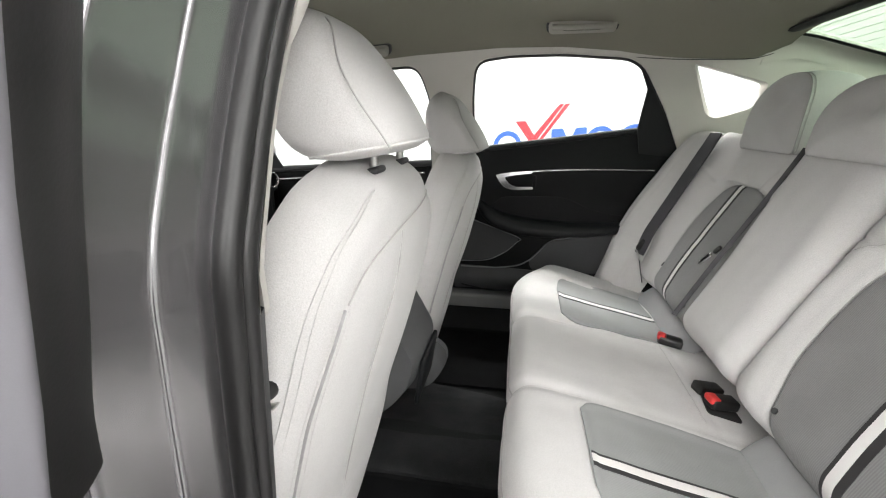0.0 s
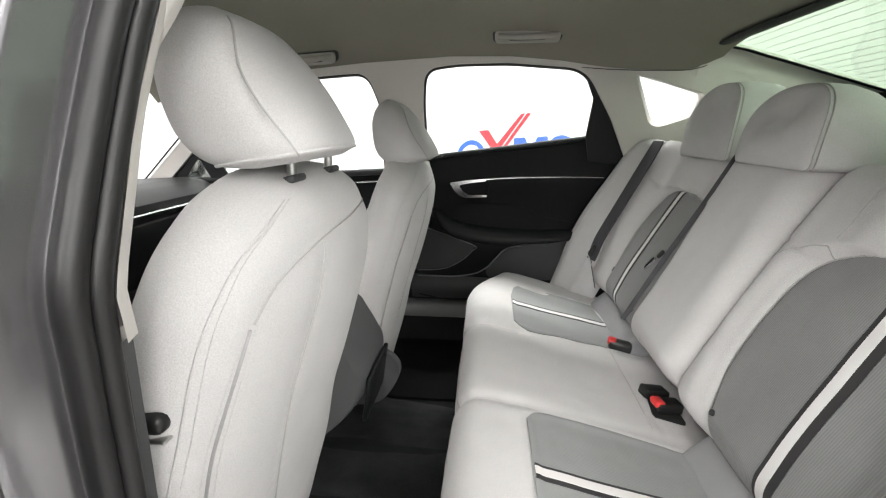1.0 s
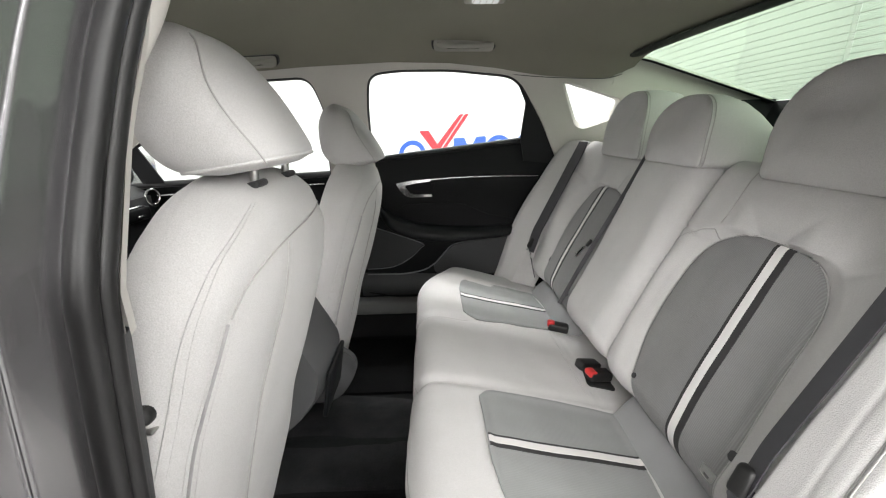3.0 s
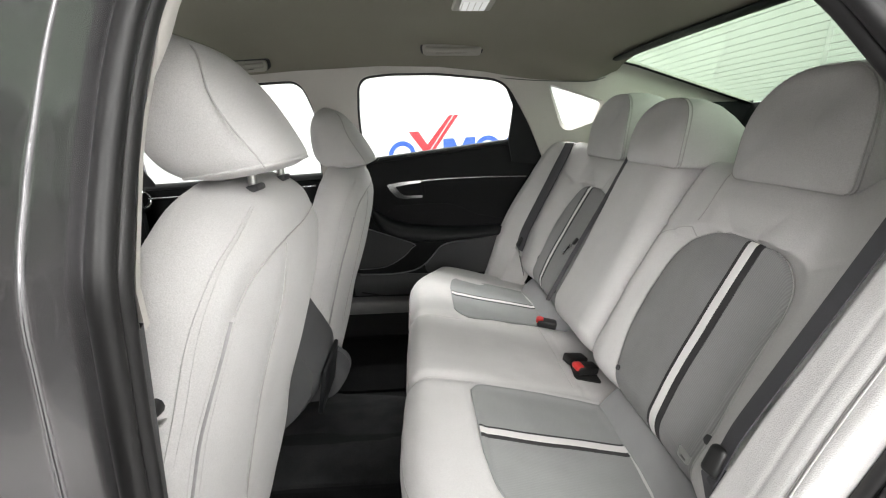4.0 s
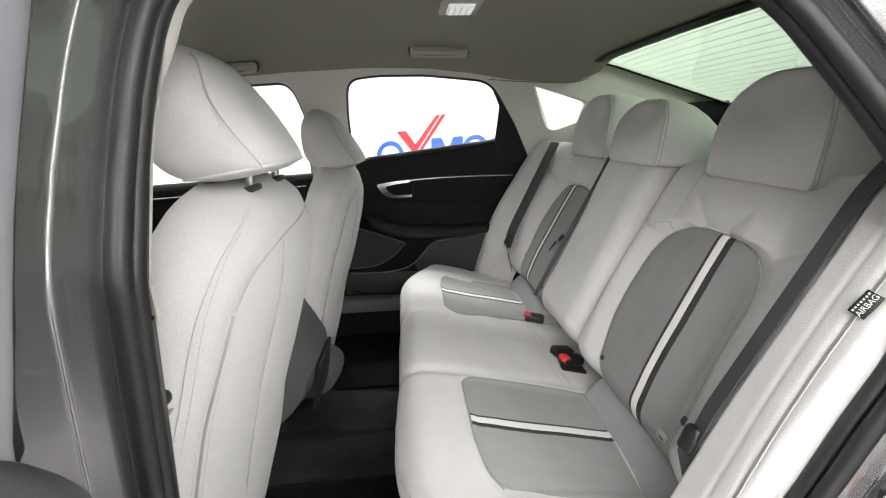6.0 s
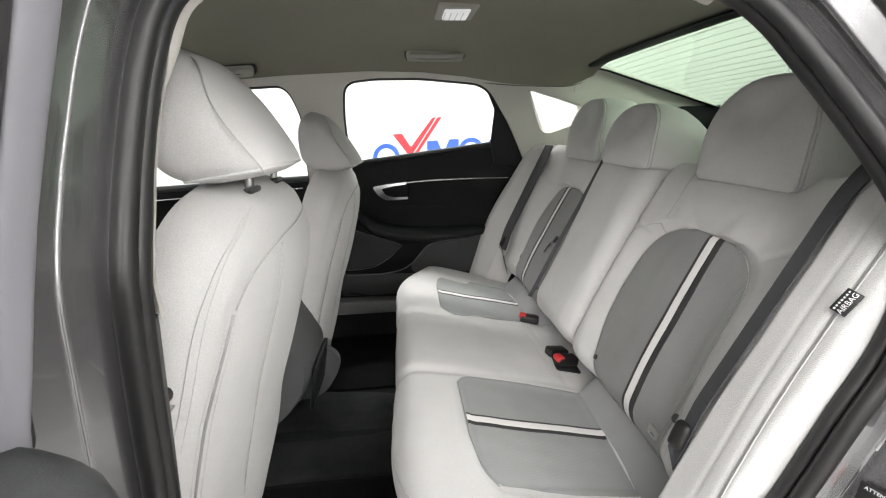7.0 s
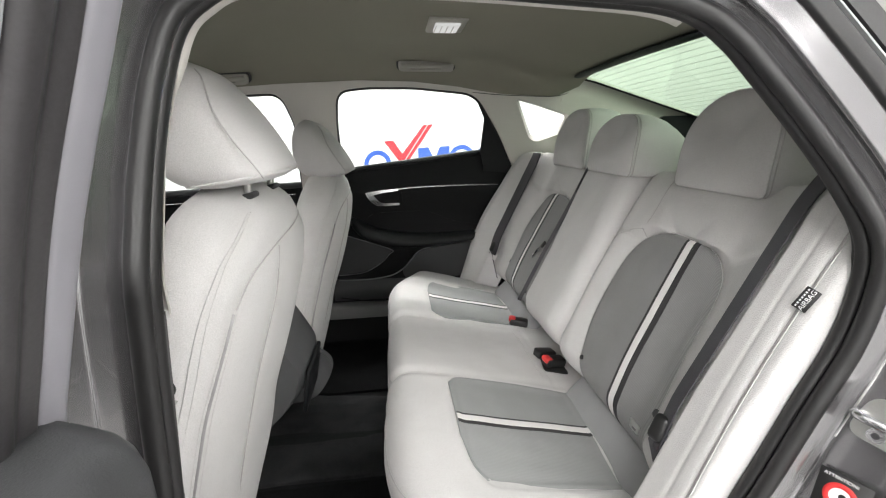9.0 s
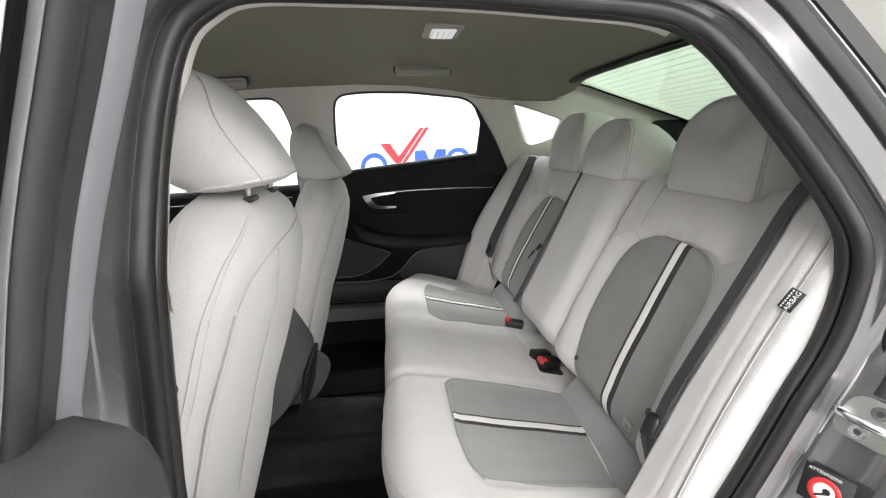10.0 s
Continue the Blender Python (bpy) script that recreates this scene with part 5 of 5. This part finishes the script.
def buckle(x, y, z, yaw, tilt, red=True, group="belt buckles"):
    bk = thing("belt_buckle", "black seat belt buckle with a red release button" if red else "black seat belt buckle tucked in the seat pocket", "buckle", group, at=(x, y, z))
    R = pose(0, 0, 0, 0, tilt, yaw)
    part("body", rbox((0.062, 0.036, 0.024), 0.006, 3, R), BELT_PLASTIC, bk)
    if red:
        part("button", rbox((0.024, 0.031, 0.016), 0.006, 3, R @ Matrix.Translation((-0.024, 0, 0.007))), RED, bk, "red release button")
    part("slot", rbox((0.004, 0.026, 0.006), 0.001, 1, R @ Matrix.Translation((-0.030, 0, -0.007))), TAG_BLACK, bk)
    return bk


# Black plate on the cushion paints the dark inside of a pocket.
part("pocket_shade", plate(round_poly([(0.606, -0.098), (0.626, 0.018), (0.676, 0.010), (0.680, -0.104)], 0.012), [], lambda a, b: top_at(a, b, 0.004), (0, 0, -0.003)), TAG_BLACK, cushion, "black plate standing for the shaded buckle pocket")
buckle(0.642, -0.010, 0.506, 14, 12, False)
buckle(0.648, -0.068, 0.513, 10, 8)
buckle(0.624, 0.196, 0.514, -18, 6)

# ---- airbag tag on the near bolster ----
tag = thing("airbag_tag", "small black cloth tag with white lettering on the bolster", "label", at=tuple(back_plane(-0.656, 0.9035, 0.0920)))
TU, TV = Vector((0.36, -0.20, 0.91)).normalized(), Vector((0.25, -0.95, -0.20)).normalized()
TNV = TU.cross(TV)
TV = TNV.cross(TU).normalized()
if TNV.x > 0:
    TNV = -TNV
TNV.normalize()
TM = Matrix((TU, TV * -1, TNV)).transposed()
if TM.determinant() < 0:
    TM = Matrix((TU, TV, TNV)).transposed()
TM = TM.to_4x4()
TM = TM @ Matrix.Scale(0.66, 4)
part("cloth", rbox((0.046, 0.026, 0.0024), 0.0008, 1, TM), TAG_BLACK, tag)


def lettering(text, size, m, material, parent, name="lettering"):
    cu = bpy.data.curves.new(name, "FONT")
    cu.body, cu.size, cu.extrude, cu.align_x, cu.align_y = text, size, 0.0004, "CENTER", "CENTER"
    tmp = new(name, cu)
    me = bpy.data.meshes.new_from_object(tmp.evaluated_get(bpy.context.evaluated_depsgraph_get()))
    bpy.data.objects.remove(tmp)
    me.materials.append(material)
    ob = new(name, me)
    ob.parent = parent
    ob.matrix_local = m
    return ob


lettering("AIRBAG", 0.0125, TM @ Matrix.Translation((0, -0.003, 0.0016)), WHITE_INK, tag)
for k in range(7):
    part("ink_bar", rbox((0.0036, 0.0030, 0.0006), 0.0001, 1, TM @ Matrix.Translation((-0.018 + 0.006 * k, 0.0068, 0.0015))), WHITE_INK, tag)

# ---- warning label low on the jamb ----
wl = thing("warning_label", "black warning label with a red crossed-out ring", "label", at=(0.7170, -0.7485, 0.7340))
wx = Vector((0.34, -1.0, 0.06)).normalized()
wz = Vector((0.372, 0.0, 1.0))
wn = wx.cross(wz).normalized()
wz = wn.cross(wx).normalized()
if wn.y > 0:
    wn, wx = -wn, wx
WM = Matrix((wx, wz, wx.cross(wz))).transposed().to_4x4() @ Matrix.Scale(0.64, 4)
part("sheet", rbox((0.075, 0.070, 0.0016), 0.0006, 1, WM), TAG_BLACK, wl)
part("ring", tube([WM @ Vector((0.021 * math.cos(0.26 * k), -0.006 + 0.021 * math.sin(0.26 * k), 0.0012)) for k in range(24)], 0.0030, 6, True, 0.4), RED, wl)
part("disc", plate([(0.018 * math.cos(0.3 * k), -0.006 + 0.018 * math.sin(0.3 * k)) for k in range(21)], [], lambda a, b: WM @ Vector((a, b, 0.0011)), WM.to_3x3() @ Vector((0, 0, 0.0004))), WHITE_INK, wl)
part("dot", plate([(0.003 + 0.006 * math.cos(0.4 * k), -0.004 + 0.006 * math.sin(0.4 * k)) for k in range(16)], [], lambda a, b: WM @ Vector((a, b, 0.0016)), WM.to_3x3() @ Vector((0, 0, 0.0004))), TAG_BLACK, wl)
part("bar", rbox((0.020, 0.0045, 0.0010), 0.0003, 1, WM @ Matrix.Translation((-0.006, -0.014, 0.0020)) @ pose(0, 0, 0, 0, 0, 35)), TAG_BLACK, wl)
lettering("ATTENTION!", 0.0085, WM @ Matrix.Translation((-0.006, 0.0265, 0.0012)), WHITE_INK, wl)

# ---- sign on the far wall: plain coloured shapes ----
sign = thing("wall_sign", "blue rings, blue bars and a red double tick", "sign", at=(0, 0, 0))
SY = 4.99


def on_wall(a, b, off=0.0):
    return Vector((a, SY - off, b + 0.045 * a))


def ring2(cx, cz, rx, rz, w):
    n = 36
    o = [(cx + rx * math.cos(2 * math.pi * k / n), cz + rz * math.sin(2 * math.pi * k / n)) for k in range(n)]
    i = [(cx + (rx - w) * math.cos(2 * math.pi * k / n), cz + (rz - w) * math.sin(2 * math.pi * k / n)) for k in range(n)]
    return plate(o, [i], on_wall, (0, 0.012, 0))


for cx in (-0.016, 1.215, 1.63):
    part("blue_ring", ring2(cx, 0.765, 0.195, 0.20, 0.065), BLUE, sign, "blue painted ring")
for q in ([(0.575, 0.565), (0.575, 0.960), (0.665, 0.960), (0.665, 0.565)], [(0.610, 0.960), (0.725, 0.960), (0.845, 0.70), (0.825, 0.60), (0.765, 0.60)], [(1.01, 0.960), (0.895, 0.960), (0.775, 0.70), (0.795, 0.60), (0.855, 0.60)], [(0.945, 0.565), (0.945, 0.960), (1.035, 0.960), (1.035, 0.565)]):
    part("blue_bar", plate(q, [], lambda a, b, o=q[0][0]: on_wall(a, b, 0.008 * o), (0, 0.012, 0)), BLUE, sign, "blue painted bar")
part("red_tick", plate([(0.085, 1.085), (0.225, 1.085), (0.345, 0.895), (0.660, 1.275), (0.720, 1.275), (0.370, 0.800), (0.290, 0.800)], [], on_wall, (0, 0.012, 0)), SIGN_RED, sign, "red painted tick")
part("red_tick", plate([(0.735, 1.275), (0.800, 1.275), (0.430, 0.780), (0.390, 0.800)], [], on_wall, (0, 0.012, 0)), SIGN_RED, sign)

# ---- front of the cabin: dash, far front door, mirror ----
dash = thing("dashboard", "black dashboard with a silver-ringed round air vent", "dashboard", at=(0, 0, 0))
bm = bmesh.new()
loft(bm, [[(x, -0.68, 0.45), (x, 0.68, 0.45), (x, 0.68, zt - 0.01), (x, 0.66, zt), (x, -0.66, zt), (x, -0.68, zt - 0.01)] for x, zt in ((-1.24, 0.935), (-1.0, 0.945), (-0.93, 0.932), (-0.872, 0.905), (-0.862, 0.898), (-0.862, 0.862), (-0.885, 0.845), (-0.89, 0.70), (-0.96, 0.5))])
part("body", bm, GREY_PLASTIC, dash)
part("trim_line", tube([(-0.857, -0.62 + 0.06 * k, 0.869) for k in range(21)], 0.005, 6), CHROME, dash)
vr = [(-0.855 + 0.01 * math.cos(a), 0.640 + 0.026 * math.cos(a), 0.892 + 0.030 * math.sin(a)) for a in [2 * math.pi * k / 24 for k in range(24)]]
part("vent_ring", tube(vr, 0.0045, 8, True), CHROME, dash, "silver ring round the air vent")
part("lower_panel", rbox((0.03, 1.24, 0.20), 0.01, 2, Matrix.Translation((-0.872, 0, 0.745))), FRIT, dash, "black lower dashboard panel")
part("slot_vent", rbox((0.02, 0.12, 0.045), 0.006, 2, Matrix.Translation((-0.852, 0.535, 0.842))), FRIT, dash)
part("slot_blade", rbox((0.012, 0.040, 0.006), 0.002, 2, Matrix.Translation((-0.838, 0.530, 0.838))), CHROME, dash)
part("vent", tube([(-0.87, 0.642, 0.892), (-0.862, 0.640, 0.892)], 0.026, 20), FRIT, dash)
fdoor = thing("front_door", "closed front door with black trim and a chrome strip", "door", at=(0, 0, 0))
part("door_panel", sheet(24, 30, lambda u, v: Vector((-1.0 + 0.84 * u, DOOR_Y(0.425 + 0.50 * v), 0.425 + (0.505 + 0.035 * u) * v)), (0, 0.03, 0)), BLACK_TRIM, fdoor)
# Paler than the rear door's sill: window light painted into the plastic.
part("window_sill", tube([(-1.0 + 0.042 * k, 0.690, 0.927 + 0.0018 * k) for k in range(21)], 0.013, 8), GREY_PLASTIC, fdoor, "front window sill, light from the window put in as charcoal")
part("chrome_strip", tube([(-0.95 + 0.075 * k, DOOR_Y(0.9) - 0.006, 0.885 + 0.004 * k) for k in range(11)], 0.004, 8), CHROME, fdoor)
part("armrest", rbox((0.62, 0.07, 0.05), 0.02, 3, Matrix.Translation((-0.55, 0.665, 0.72))), SOFT_BLACK, fdoor)
mir = thing("door_mirror", "grey outside mirror on the far front door", "mirror", at=(-1.10, 0.93, 0.975))
part("housing", rbox((0.10, 0.20, 0.13), 0.04, 4), PAINT, mir)
part("stalk", rbox((0.05, 0.14, 0.03), 0.01, 2, Matrix.Translation((0.0, -0.13, -0.05))), SOFT_BLACK, mir)

# ---- floor mat and front belt tongue ----
fm = thing("floor_mat", "carpet floor mat in the rear footwell, shade put in its black", "mat", "floor mats", at=(0, 0, 0))
part("carpet_layer", sheet(40, 40, lambda u, v: Vector((-0.19 + 0.40 * v, -0.62 + 0.465 * u, 0.246 + 0.003 * noise.noise((u * 5, v * 6, 2)))), (0, 0, -0.008)), CARPET, fm)
fm2 = thing("floor_mat", "carpet floor mat in the far footwell, shade put in its black", "mat", "floor mats", at=(0, 0, 0))
part("carpet_layer", sheet(40, 40, lambda u, v: Vector((-0.19 + 0.42 * v, 0.262 + 0.38 * u, 0.246 + 0.003 * noise.noise((u * 5, v * 6, 9)))), (0, 0, -0.010)), CARPET, fm2)


def tunnel_at(u, v):
    x = -0.22 + 0.44 * v
    y = -0.142 + 0.03 * (0.5 - v) * u + (0.392 - 0.05 * v) * u
    z = 0.256 + 0.022 * math.sin(math.pi * u) ** 0.6
    fold = noise.noise((x * 5, y * 22, 4.0))
    return Vector((x, y, z + 0.0045 * fold + 0.002 * noise.noise((x * 18, y * 45, 1.0))))


tm = thing("tunnel_mat", "charcoal carpet mat over the centre tunnel, its lit tone in the colour", "mat", at=(0, 0, 0))
part("carpet_layer", sheet(50, 50, tunnel_at, (0, 0, -0.012)), TUNNEL_CARPET, tm)
fb = thing("front_belt_tongue", "black front belt tongue resting by the centre pillar", "seat belt", at=(-0.080, -0.612, 0.862))
part("cover", rbox((0.040, 0.028, 0.022), 0.009, 3), BELT_PLASTIC, fb)
part("tongue", rbox((0.030, 0.022, 0.004), 0.0015, 2, Matrix.Translation((0.004, 0.0, -0.018))), STEEL, fb)
